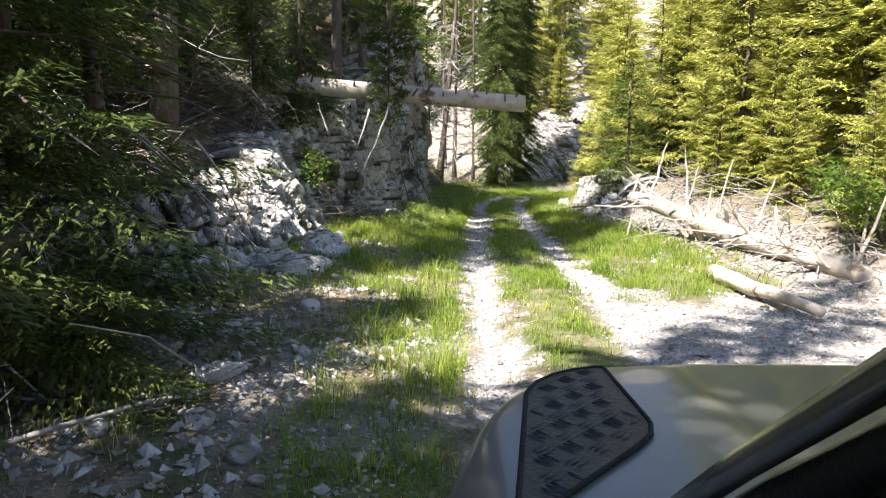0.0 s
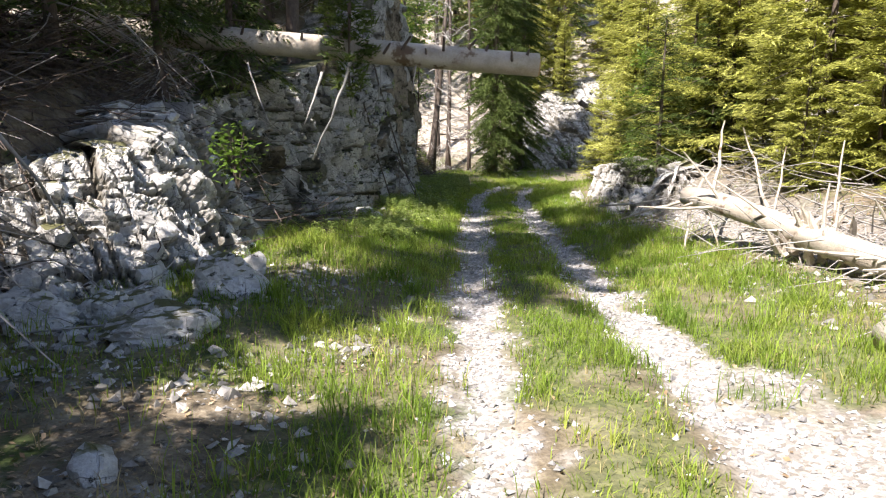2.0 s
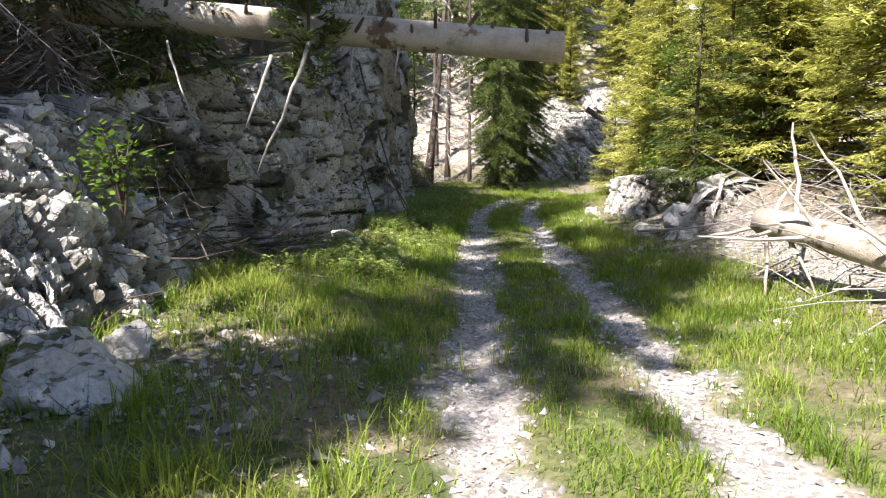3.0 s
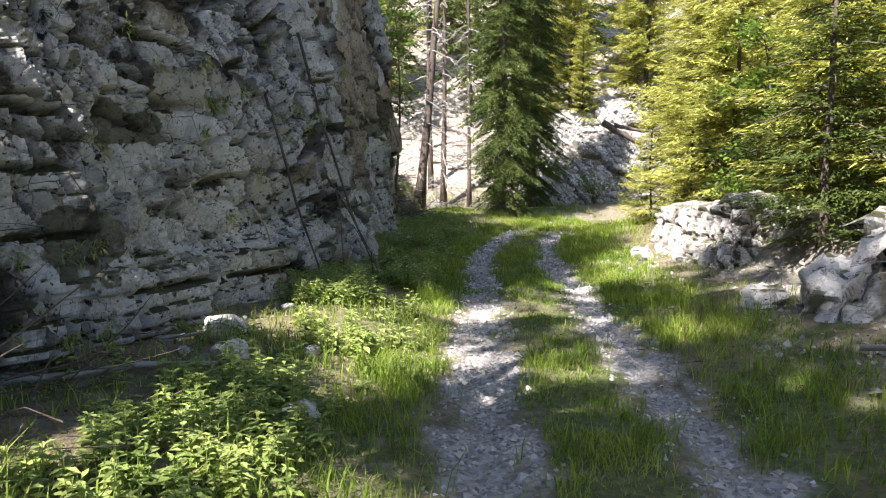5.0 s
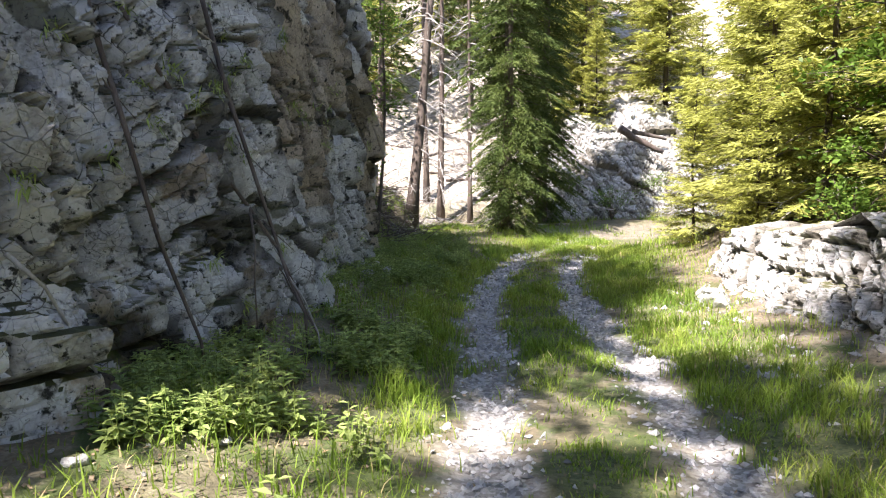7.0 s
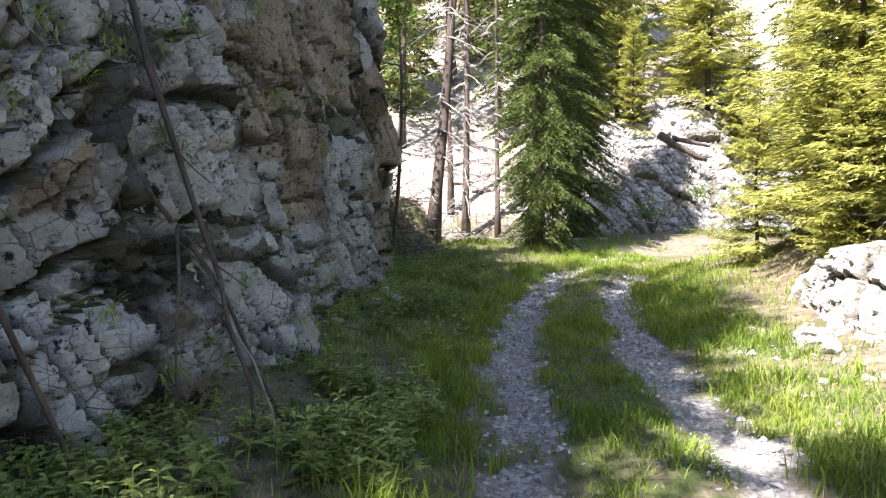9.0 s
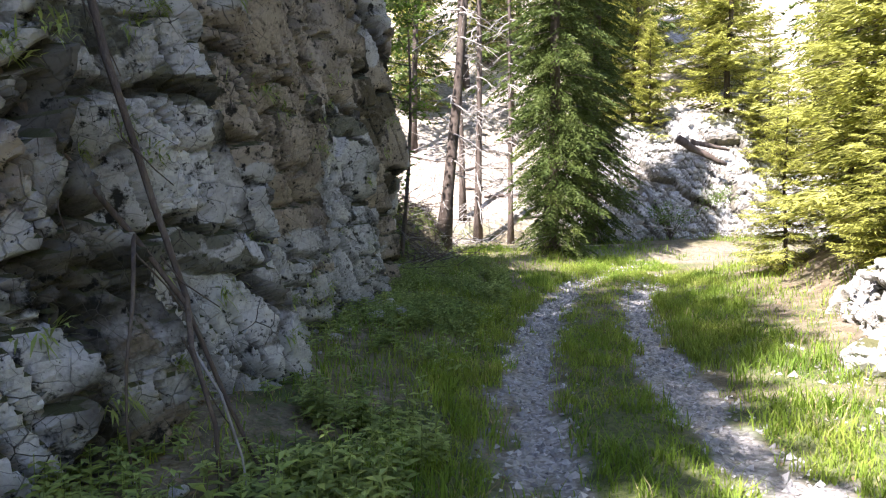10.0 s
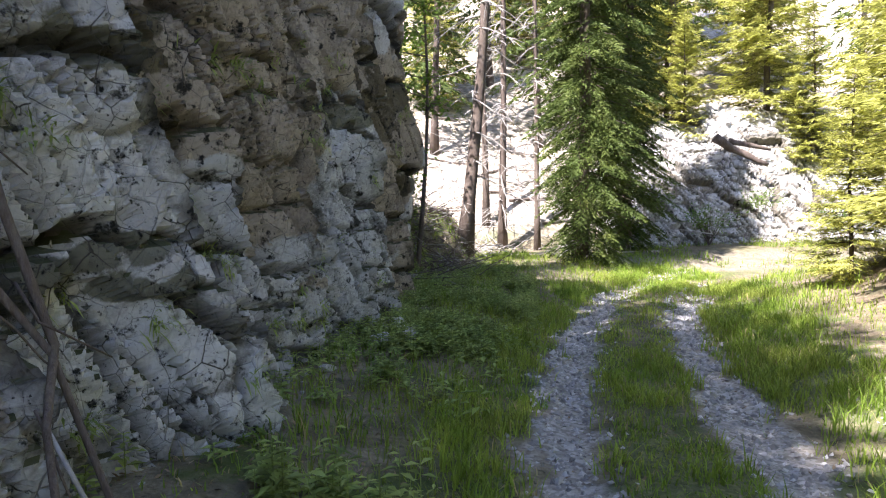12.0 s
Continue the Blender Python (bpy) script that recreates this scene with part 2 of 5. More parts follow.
def add_stain_shade(m, key, a, b, crisp=0.0):
    """A stain, or the soil and shade of rock joints, multiplied in by a mesh attribute."""
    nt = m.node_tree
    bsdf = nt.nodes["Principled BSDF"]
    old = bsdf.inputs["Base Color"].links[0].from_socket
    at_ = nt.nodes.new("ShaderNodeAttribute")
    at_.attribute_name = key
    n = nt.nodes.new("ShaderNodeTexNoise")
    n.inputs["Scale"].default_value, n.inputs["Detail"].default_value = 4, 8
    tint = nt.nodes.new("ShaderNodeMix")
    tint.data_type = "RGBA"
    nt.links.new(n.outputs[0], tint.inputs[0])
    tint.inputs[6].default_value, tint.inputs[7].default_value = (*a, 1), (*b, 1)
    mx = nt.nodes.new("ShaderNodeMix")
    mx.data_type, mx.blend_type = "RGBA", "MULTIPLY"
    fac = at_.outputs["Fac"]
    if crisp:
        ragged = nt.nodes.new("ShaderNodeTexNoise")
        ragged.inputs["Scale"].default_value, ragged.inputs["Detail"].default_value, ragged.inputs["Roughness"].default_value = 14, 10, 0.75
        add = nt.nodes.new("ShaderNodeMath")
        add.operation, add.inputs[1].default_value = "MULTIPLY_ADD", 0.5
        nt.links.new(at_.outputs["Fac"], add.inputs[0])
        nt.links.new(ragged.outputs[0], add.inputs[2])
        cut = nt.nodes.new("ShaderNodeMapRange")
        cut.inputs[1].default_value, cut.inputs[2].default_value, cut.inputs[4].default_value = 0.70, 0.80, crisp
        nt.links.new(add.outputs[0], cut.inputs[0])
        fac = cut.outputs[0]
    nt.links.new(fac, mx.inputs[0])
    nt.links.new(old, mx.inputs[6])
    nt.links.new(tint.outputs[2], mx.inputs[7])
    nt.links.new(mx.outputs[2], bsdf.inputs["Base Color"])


add_stain_shade(ROCK, "ochre", (0.42, 0.34, 0.26), (0.86, 0.70, 0.50), 0.85)
add_stain_shade(ROCK, "tone", (0.62, 0.61, 0.59), (0.86, 0.855, 0.85))
# soil in the sunk joints, darkened further to stand for their shade
add_stain_shade(ROCK, "joint", (0.06, 0.052, 0.04), (0.16, 0.145, 0.11))
add_stain_shade(ROCK, "moss", (0.09, 0.092, 0.05), (0.32, 0.31, 0.19), 0.85)
add_cracks(ROCK, 4.5, 0.020, (0.07, 0.066, 0.058), 0.010)
add_cracks(ROCK, 11.0, 0.020, (0.10, 0.096, 0.088), 0.006)
add_moss(ROCK, (0.05, 0.055, 0.022), 1.05, 1.25)
PALE_ROCK = material("pale_limestone", [(0.28, 0.24, 0.23, 0.21), (0.42, 0.44, 0.43, 0.41), (0.6, 0.62, 0.62, 0.61)], 3.0, 30, 0.9, 0.45, [(0.2, 0.15, 0.09, 0.9, 0.62), (0.06, 0.06, 0.05, 3.2, 0.58), (0.035, 0.035, 0.032, 10.0, 0.60)], relief=0.045)
# soil in the joints, with their shade put into the colour
add_stain_shade(PALE_ROCK, "joint", (0.2, 0.18, 0.14), (0.4, 0.37, 0.31))
add_cracks(PALE_ROCK, 5.0, 0.022, (0.14, 0.135, 0.12), 0.012)
add_moss(PALE_ROCK, (0.10, 0.10, 0.04), 1.32, 1.5)
GRAVEL = material("gravel_stone", [(0.3, 0.26, 0.255, 0.25), (0.55, 0.40, 0.395, 0.39), (0.75, 0.52, 0.515, 0.51)], 3.0, 60, 0.9, 0.3, vary=0.5)
BARK = material("spruce_bark", [(0.3, 0.045, 0.035, 0.028), (0.5, 0.11, 0.085, 0.07), (0.7, 0.2, 0.17, 0.145)], 6, 45, 0.95, 0.8, stretch=(1, 1, 0.35))
DEADWOOD = material("barkless_wood", [(0.3, 0.29, 0.24, 0.19), (0.5, 0.46, 0.41, 0.34), (0.7, 0.58, 0.54, 0.48)], 4, 50, 0.8, 0.5, [(0.15, 0.10, 0.065, 2.5, 0.58), (0.07, 0.05, 0.035, 9.0, 0.66)])
CUTWOOD = material("cut_wood_end", [(0.3, 0.42, 0.28, 0.14), (0.6, 0.6, 0.44, 0.26)], 9, 60, 0.8, 0.3)
GREYWOOD = material("grey_dead_twig", [(0.3, 0.19, 0.172, 0.158), (0.6, 0.40, 0.385, 0.365)], 6, 40, 0.9, 0.4)
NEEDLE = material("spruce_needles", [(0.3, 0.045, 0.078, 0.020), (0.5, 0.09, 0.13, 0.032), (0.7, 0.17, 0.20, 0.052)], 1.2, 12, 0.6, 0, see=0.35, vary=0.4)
# lit copy of the needles: full sun raised into the young shoots' yellow-green
SUNLIT_NEEDLE = material("sunlit_spruce_needles", [(0.3, 0.19, 0.215, 0.05), (0.5, 0.40, 0.415, 0.10), (0.7, 0.54, 0.54, 0.19)], 1.2, 12, 0.55, 0, see=0.42, vary=0.5)
LEAF = material("broad_leaf", [(0.3, 0.07, 0.14, 0.02), (0.6, 0.15, 0.24, 0.04)], 2, 12, 0.5, 0, see=0.45, vary=0.35)
HERB = material("herb_leaf", [(0.3, 0.15, 0.24, 0.06), (0.6, 0.35, 0.42, 0.13)], 2, 12, 0.5, 0, see=0.35, vary=0.4)
GRASS = material("grass_blade", [(0.3, 0.11, 0.22, 0.03), (0.5, 0.24, 0.345, 0.05), (0.7, 0.45, 0.48, 0.11)], 0.7, 5, 0.6, 0, see=0.5, vary=0.4)
DRYGRASS = material("dry_grass", [(0.3, 0.34, 0.27, 0.12), (0.7, 0.52, 0.44, 0.24)], 1, 9, 0.7, 0, see=0.3, vary=0.35)


def ground_material():
    m = material("forest_road_ground", [(0.3, 0.06, 0.046, 0.03), (0.48, 0.15, 0.12, 0.08), (0.66, 0.33, 0.285, 0.21)], 3.2, 30, 0.95, 1.0, [(0.06, 0.085, 0.02, 0.9, 0.53), (0.045, 0.036, 0.025, 6.0, 0.58)])
    nt = m.node_tree
    bsdf = nt.nodes["Principled BSDF"]
    col = bsdf.inputs["Base Color"].links[0].from_socket
    tc = nt.nodes.new("ShaderNodeTexCoord")
    for key, a, b, scale in (("gravel", (0.20, 0.185, 0.165), (0.46, 0.445, 0.425), 30.0), ("litter", (0.07, 0.05, 0.03), (0.28, 0.22, 0.155), 9.0), ("hill", (0.24, 0.20, 0.17), (0.66, 0.59, 0.52), 5.0), ("turf", (0.05, 0.075, 0.02), (0.15, 0.17, 0.055), 22.0)):
        vor = nt.nodes.new("ShaderNodeTexVoronoi")
        vor.inputs["Scale"].default_value = scale
        nt.links.new(tc.outputs["Object"], vor.inputs["Vector"])
        bw = nt.nodes.new("ShaderNodeSeparateColor")
        nt.links.new(vor.outputs["Color"], bw.inputs[0])
        two = nt.nodes.new("ShaderNodeMix")
        two.data_type = "RGBA"
        nt.links.new(bw.outputs[0], two.inputs[0])
        two.inputs[6].default_value, two.inputs[7].default_value = (*a, 1), (*b, 1)
        at = nt.nodes.new("ShaderNodeAttribute")
        at.attribute_name = key
        mx = nt.nodes.new("ShaderNodeMix")
        mx.data_type = "RGBA"
        nt.links.new(at.outputs["Fac"], mx.inputs[0])
        nt.links.new(col, mx.inputs[6])
        nt.links.new(two.outputs[2], mx.inputs[7])
        col = mx.outputs[2]
    nt.links.new(col, bsdf.inputs["Base Color"])
    return m


GROUND = ground_material()

# ---- ground ----
ROAD_Y = [-12, 0, 6, 10, 17, 25, 28, 31, 33, 36, 39, 41, 43, 44.5, 46, 60]
ROAD_X = [1.1, 1.15, 1.18, 1.22, 1.42, 1.8, 1.95, 2.35, 2.75, 3.6, 5.2, 7.0, 10.5, 14.5, 20, 60]
BED_Y = [-60, -12, 0, 10, 21, 30, 40, 46, 200]
BED_Z = [0.9, 0.2, 0.0, -0.22, -0.5, -0.68, -0.74, -0.75, -0.75]
CLIFF_Y = [-30, 4, 6.5, 7.5, 8.6, 9.5, 10.8, 12.0, 13.2, 14.2, 15.5, 17, 18.3, 19.5, 20.6, 21.8, 23, 27, 30, 33.2, 34.5, 36, 38, 60]
CLIFF_X = [-6, -4.4, -3.3, -3.0, -3.7, -4.1, -3.6, -3.35, -3.3, -3.4, -2.95, -2.85, -2.35, -2.25, -2.05, -1.75, -1.55, -1.4, -1.25, -1.1, -2.0, -4.5, -8, -26]
TOP_Y = [-30, 4, 7, 8.5, 9.5, 11, 13, 15, 17, 20, 22, 24, 30, 33, 35, 37, 60]
TOP_H = [1.5, 1.2, 1.1, 1.0, 0.9, 1.6, 2.2, 2.3, 2.3, 2.7, 4.2, 7.0, 7.4, 7.0, 3.5, 1.5, 1.5]
HILL_X = [-60, -10, 0, 5, 10, 16, 60]
HILL_Y = [38, 44, 46.3, 47.3, 49.0, 50.5, 60]


def smooth_step(a, b, x):
    t = np.clip((x - a) / (b - a), 0, 1)
    return t * t * (3 - 2 * t)


def soft(y, ys, xs):
    return (np.interp(y - 0.5, ys, xs) + np.interp(y, ys, xs) + np.interp(y + 0.5, ys, xs)) / 3


def lateral(x, y):
    slope = (soft(y + 0.5, ROAD_Y, ROAD_X) - soft(y - 0.5, ROAD_Y, ROAD_X))
    return (x - soft(y, ROAD_Y, ROAD_X)) / np.sqrt(1 + slope ** 2)


def height(x, y):
    x, y = np.asarray(x, dtype=float), np.asarray(y, dtype=float)
    lat = lateral(x, y)
    z = soft(y, BED_Y, BED_Z)
    z = z - 0.05 * np.exp(-((abs(lat) - 0.78) / 0.24) ** 2) + 0.03 * np.exp(-(lat / 0.4) ** 2)
    rise = np.interp(y, [0, 8, 14, 50], [0.06, 0.1, 0.22, 0.22])
    z = z + rise * np.clip(-lat - 1.25, 0, 1.6) + np.interp(y, [0, 8, 12, 50], [0.02, 0.05, 0.16, 0.18]) * np.clip(lat - 1.2, 0, 2.2)
    z = z + 0.035 * fractal(x * 1.1, y * 1.1, 3) + 0.015 * value_noise(x * 5, y * 5, 9)
    back = soft(y, CLIFF_Y, CLIFF_X) - x
    top = np.interp(y, TOP_Y, TOP_H)
    z = z + top * smooth_step(0.25, 1.5, back) + 0.55 * np.clip(back - 1.5, 0, 40) + 0.12 * fractal(x * 0.7, y * 0.7, 5) * smooth_step(0.5, 2, back)
    right = x - (soft(y, ROAD_Y, ROAD_X) + np.interp(y, [0, 8, 20, 40], [3.6, 3.3, 3.2, 3.6]))
    z = z + np.interp(y, [0, 6, 12, 20, 36, 46], [0.0, 0.15, 0.5, 0.9, 0.6, 0.0]) * smooth_step(0, 1.4, right) + 0.18 * np.clip(right - 1, 0, 60) * smooth_step(48, 40, y)
    foot = np.interp(y, [34, 37, 39, 41, 43], [-1.4, -1.0, -0.45, -0.5, -1.2]) - x
    z = z + 1.35 * smooth_step(0, 1.0, foot + 0.2 * fractal(x * 2, y * 2, 12)) * smooth_step(33.5, 35.5, y) * smooth_step(46, 43, y)
    beyond = y - np.interp(x, HILL_X, HILL_Y)
    z = z + 0.62 * np.clip(beyond, 0, 90) + 0.25 * fractal(x * 0.5, y * 0.5, 8) * smooth_step(0, 4, beyond)
    return z


def axis(*spans):
    out = []
    for a, b, step in spans:
        out.append(np.arange(a, b, step))
    return np.concatenate(out)


gx = axis((-160, -40, 8), (-40, -12, 1.2), (-12, -5, 0.3), (-5, 7, 0.09), (7, 14, 0.25), (14, 50, 1.2), (50, 170, 8))
gy = axis((-120, -10, 6), (-10, 0, 0.5), (0, 14, 0.10), (14, 40, 0.15), (40, 56, 0.25), (56, 90, 1.0), (90, 200, 8))
X, Y = np.meshgrid(gx, gy)
Z = height(X, Y)


def gravel_mask(x, y):
    lat = lateral(x, y)
    n = fractal(x * 2.2, y * 1.3, 21)
    rut = smooth_step(0.38, 0.10, abs(abs(lat) - 0.78) + 0.25 * n + 0.34 * fractal(x * 7, y * 4, 27)) * smooth_step(38, 32, y + 3 * n)
    patch = smooth_step(10.0, 7.5, y + 2.0 * n) * smooth_step(0.2, 0.6, lat - 0.5) * smooth_step(4.4, 3.4, lat) + 0.5 * smooth_step(8.5, 6.5, y) * smooth_step(0.05, 0.4, n) * smooth_step(0.0, -0.6, lat + 0.6)
    side = smooth_step(3.0, 3.6, lat + 0.5 * n) * smooth_step(5.0, 4.2, lat) * smooth_step(30, 26, y) + 0.8 * smooth_step(39, 42, y + n) * smooth_step(3.2, 2.0, abs(lat))
    return np.clip(np.maximum(rut, np.maximum(0.85 * patch, 0.7 * side)), 0, 1)


def grass_keep(x, y):
    lat = lateral(x, y)
    n = fractal(x * 1.3, y * 1.0, 71)
    k = 1 - smooth_step(0.2, 0.75, gravel_mask(x, y))
    k = k * (x > soft(y, CLIFF_Y, CLIFF_X) - 0.3)
    k = k * np.where(y < 8.5, 0.35 * smooth_step(-0.1, 0.35, n) + 0.95 * smooth_step(0.85, 0.35, abs(lat + 1.6)) + 0.5 * smooth_step(0.5, 0.3, abs(lat)), 1.0)
    k = k * np.where(lat < -1.2, 0.5 + 0.7 * smooth_step(-0.3, 0.2, n), 0.35 + 0.65 * smooth_step(-0.35, 0.05, n))
    k = k * np.where((y < 13) & (lat < -0.9), 0.4 + 0.6 * smooth_step(-0.12, 0.2, fractal(x * 1.7 + 4, y * 1.3, 75)), 1.0)
    k = k * (0.35 + 0.65 * smooth_step(0.26, 0.52, abs(abs(lat) - 0.78) + 0.3 * n))
    edge = np.interp(y, [9, 16, 22], [3.4, 3.0, 2.7])
    k = k * np.clip(smooth_step(edge, edge - 0.7, lat) + 0.12 * (y > 9), 0, 1) * (1 - 0.75 * smooth_step(-1.5, -2.1, lat) * (y > 16)) * smooth_step(-0.4, 0.8, x - soft(y, CLIFF_Y, CLIFF_X))
    return np.clip(k, 0, 1)


GM = gravel_mask(X, Y)
LIT = np.clip(smooth_step(0.2, 1.0, soft(Y, CLIFF_Y, CLIFF_X) - X) * 0.22 + 0.6 * smooth_step(4.6, 6.5, X), 0, 1)
ni, nj = X.shape
ii = np.arange(ni - 1)[:, None] * nj + np.arange(nj - 1)[None]
quads = np.stack([ii, ii + 1, ii + nj + 1, ii + nj], -1).reshape(-1, 4)
ground = new("ground", mesh_from("ground", np.stack([X, Y, Z], -1).reshape(-1, 3), quads, GROUND, True, gravel=GM.ravel(), litter=LIT.ravel(), hill=smooth_step(0, 2, Y - np.interp(X, HILL_X, HILL_Y)).ravel(), turf=(0.85 * grass_keep(X, Y)).ravel()))
tagged(ground, "rutted forest track of pale gravel, soil and litter between banks", "ground", kind="structure")


def at(x, y, dz=0.0, turn=0.0):
    return pose(x, y, float(height(x, y)) + dz, 0, 0, turn)


# ---- rock ----
ob_points = {}


def rock_wall(name, line, tops, lean, seed, label, step=0.045, mat=ROCK, depth=1.0, foot=-0.35, bedded=0.5, fine=99.0, size=1.0, overhang=0.0, drop=0.35, slant=0.28, shelf=0.0, face=0.0, bedded_end=0.0):
    """A broken rock face along a line of (x, y), facing its right-hand side."""
    line = np.asarray(line, dtype=float)
    seg = np.concatenate([[0], np.cumsum(np.linalg.norm(np.diff(line, axis=0), axis=1))])
    u = np.arange(0, seg[-1], step)
    px, py = np.interp(u, seg, line[:, 0]), np.interp(u, seg, line[:, 1])
    k = np.ones(9) / 9
    sx, sy = np.convolve(np.pad(px, 4, "edge"), k, "valid"), np.convolve(np.pad(py, 4, "edge"), k, "valid")
    tx, ty = np.gradient(sx), np.gradient(sy)
    ln = np.hypot(tx, ty)
    nx, ny = ty / ln, -tx / ln
    top = np.interp(u, seg, tops)
    vf = np.concatenate([np.arange(foot, min(fine, max(tops)), step), np.arange(min(fine, max(tops)), max(tops) + 0.1, step * 4)])
    q = (vf - foot) / (vf[-1] - foot)
    U, Q = np.meshgrid(u, q)
    V = foot + Q * (top[None] - foot) if fine > 90 else np.minimum(vf[:, None] + 0 * U, top[None])
    bend = 0.06 * fractal(U * 1.6, V * 1.6, seed) + 0.022 * fractal(U * 6, V * 6, seed + 1)
    dip = 0.05 * fractal(U * 1.3 + 9, V * 1.3, seed + 3) + 0.02 * fractal(U * 7, V * 7 + 5, seed + 4)
    wu, wv = U + slant * V + bend + 60, V * (1 - 0.65 * bedded_end * smooth_step(21.8, 23.2, sy)[None]) + 0.06 * U + dip + 60
    broken = smooth_step(-0.32, 0.0, fractal(U * 0.7 + 3, V * 0.7, seed + 9))
    broken = broken * (1 - 0.2 * smooth_step(22.3, 24.0, sy)[None] * smooth_step(2.2, 1.6, V))
    low = V + 0.30 * fractal(U * 0.6, V * 0.2, seed + 7) < bedded - bedded_end * smooth_step(21.8, 23.2, sy)[None]
    d, tone, joint = 0.10 * fractal(U * 0.45, V * 0.5, seed + 5) * depth, 0, 0
    chip = smooth_step(-0.1, 0.35, fractal(U * 3.1, V * 3.1, seed + 15))
    for n_, (su, sv, amp, tip, crack, cw, s_) in enumerate(((1.3, 5.0, 0.14, 0.34, 0.14, 0.045, 11), (0.48, 0.86, 0.15, 0.45, 0.14, 0.042, 23), (0.20, 0.36, 0.07, 0.55, 0.08, 0.024, 37), (0.10, 0.11, 0.022, 0.6, 0.012, 0.012, 43))):
        off, tilt, edge = blocks(wu + 0.1 * (n_ > 0) * V, wv, su * size, sv * size, seed + s_, face * (1.8, 0.9, 0.4, 0.0)[n_])
        if n_ in (1, 2):
            o2, t2, e2 = courses(wu - slant * V, wv, su * size * 1.1, sv * size * 0.5, seed + s_ + 5, face * 0.4)
            off, tilt, edge = np.where(low, o2, off), np.where(low, t2, tilt), np.where(low, e2, edge)
            square = ~low & (fractal(U * 0.55 + 5, V * 0.55, seed + 60) > -0.05)
            o3, t3, e3 = courses(wu + 0.12 * V + 0.1 * bend, wv + 1.5 * dip, su * size * 1.05, sv * size * 0.75, seed + s_ + 9, face * 0.8)
            off, tilt, edge = np.where(square, o3, off), np.where(square, t3, tilt), np.where(square, e3, edge)
        keep = 1.0 if n_ < 2 else 0.12 + 0.88 * broken
        line_ = smooth_step(cw, cw * 0.3, edge) * (1.0 if n_ == 0 else smooth_step(-0.48, -0.08, fractal(U * 1.1 + 4 * n_, V * 1.1, seed + 80 + n_)))
        d = d + size * depth * keep * (amp * (off - 0.5) + tip * tilt - crack * line_ / max(depth, 0.5) - 0.35 * amp * chip * smooth_step(0.09, 0.0, edge))
        if n_ in (1, 2):
            tone = tone + (0.6, 0.4)[n_ - 1] * off
        # joint mask: where soil and painted shade darken the recessed joints
        if n_ == 0:
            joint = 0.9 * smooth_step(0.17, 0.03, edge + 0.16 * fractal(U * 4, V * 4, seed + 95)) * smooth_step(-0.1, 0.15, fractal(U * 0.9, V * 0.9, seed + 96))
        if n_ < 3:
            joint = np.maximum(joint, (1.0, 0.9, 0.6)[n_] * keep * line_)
    _, _, edge = courses(wu + 0.22 * V + 0.4 * bend, wv, 0.36 * size, 1.9 * size, seed + 71)
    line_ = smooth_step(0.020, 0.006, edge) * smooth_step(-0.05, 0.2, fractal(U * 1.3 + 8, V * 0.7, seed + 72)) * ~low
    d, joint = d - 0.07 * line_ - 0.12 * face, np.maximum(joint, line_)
    d = d + 0.014 * fractal(U * 9, V * 9, seed + 50) + 0.03 * fractal(U * 2.7, V * 2.7, seed + 51) + overhang * smooth_step(1.8, 2.7, V) * smooth_step(24, 27, sy)[None]
    d = d + shelf * (1 - smooth_step(0.95, 1.25, V + 0.25 * fractal(U * 0.8, V * 0, seed + 17))) * (smooth_step(17.5, 19.5, sy) * smooth_step(24.5, 23.0, sy))[None]
    turn = math.atan(lean)
    rise = d * math.sin(turn)
    d = d * math.cos(turn) - lean * np.clip(V, 0, 99) - 0.5 * smooth_step(0.93, 1.0, Q)
    P = np.stack([sx[None] + nx[None] * d, sy[None] + ny[None] * d, V + rise + soft(sy, BED_Y, BED_Z)[None]], -1)
    a, b = P.shape[:2]
    i = np.arange(a - 1)[:, None] * b + np.arange(b - 1)[None]
    f = np.stack([i, i + 1, i + b + 1, i + b], -1).reshape(-1, 4)
    # a back face, so that the wall is a solid body
    back = P[:, :, :].copy()
    back[..., 0] -= nx[None] * 1.6
    back[..., 1] -= ny[None] * 1.6
    back = back[[0, -1]]
    back[1, :, 2] -= drop
    n0 = a * b
    verts = np.concatenate([P.reshape(-1, 3), back.reshape(-1, 3)])
    j = np.arange(b - 1)
    capf = np.stack([(a - 1) * b + j, (a - 1) * b + j + 1, n0 + b + j + 1, n0 + b + j], -1)
    rear = np.stack([n0 + j, n0 + b + j, n0 + b + j + 1, n0 + j + 1], -1)
    ochre = smooth_step(-0.05, 0.25, fractal(U * 0.5 + 7, V * 0.7, seed + 70) + 0.34 * (smooth_step(1.4, 2.8, V) * smooth_step(23.5, 26.5, sy)[None] - 0.72) + 0.12 * fractal(U * 5, V * 5, seed + 71))
    ochre = np.concatenate([ochre.ravel(), np.zeros(len(verts) - ochre.size)])
    moss = smooth_step(0.27, 0.45, fractal(U * 0.9 + 2, V * 1.3, seed + 90) + 0.35 * np.exp(-((V - 1.45) / 0.28) ** 2) * (sy < 23.5)[None] - 0.10 + 0.15 * fractal(U * 6, V * 6, seed + 91))
    moss = np.concatenate([moss.ravel(), np.zeros(len(verts) - moss.size)])
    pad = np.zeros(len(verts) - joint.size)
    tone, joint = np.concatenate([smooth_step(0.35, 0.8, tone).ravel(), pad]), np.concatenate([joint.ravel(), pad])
    ends = []
    for c, flip in ((0, False), (b - 1, True)):
        i = np.arange(a - 1)
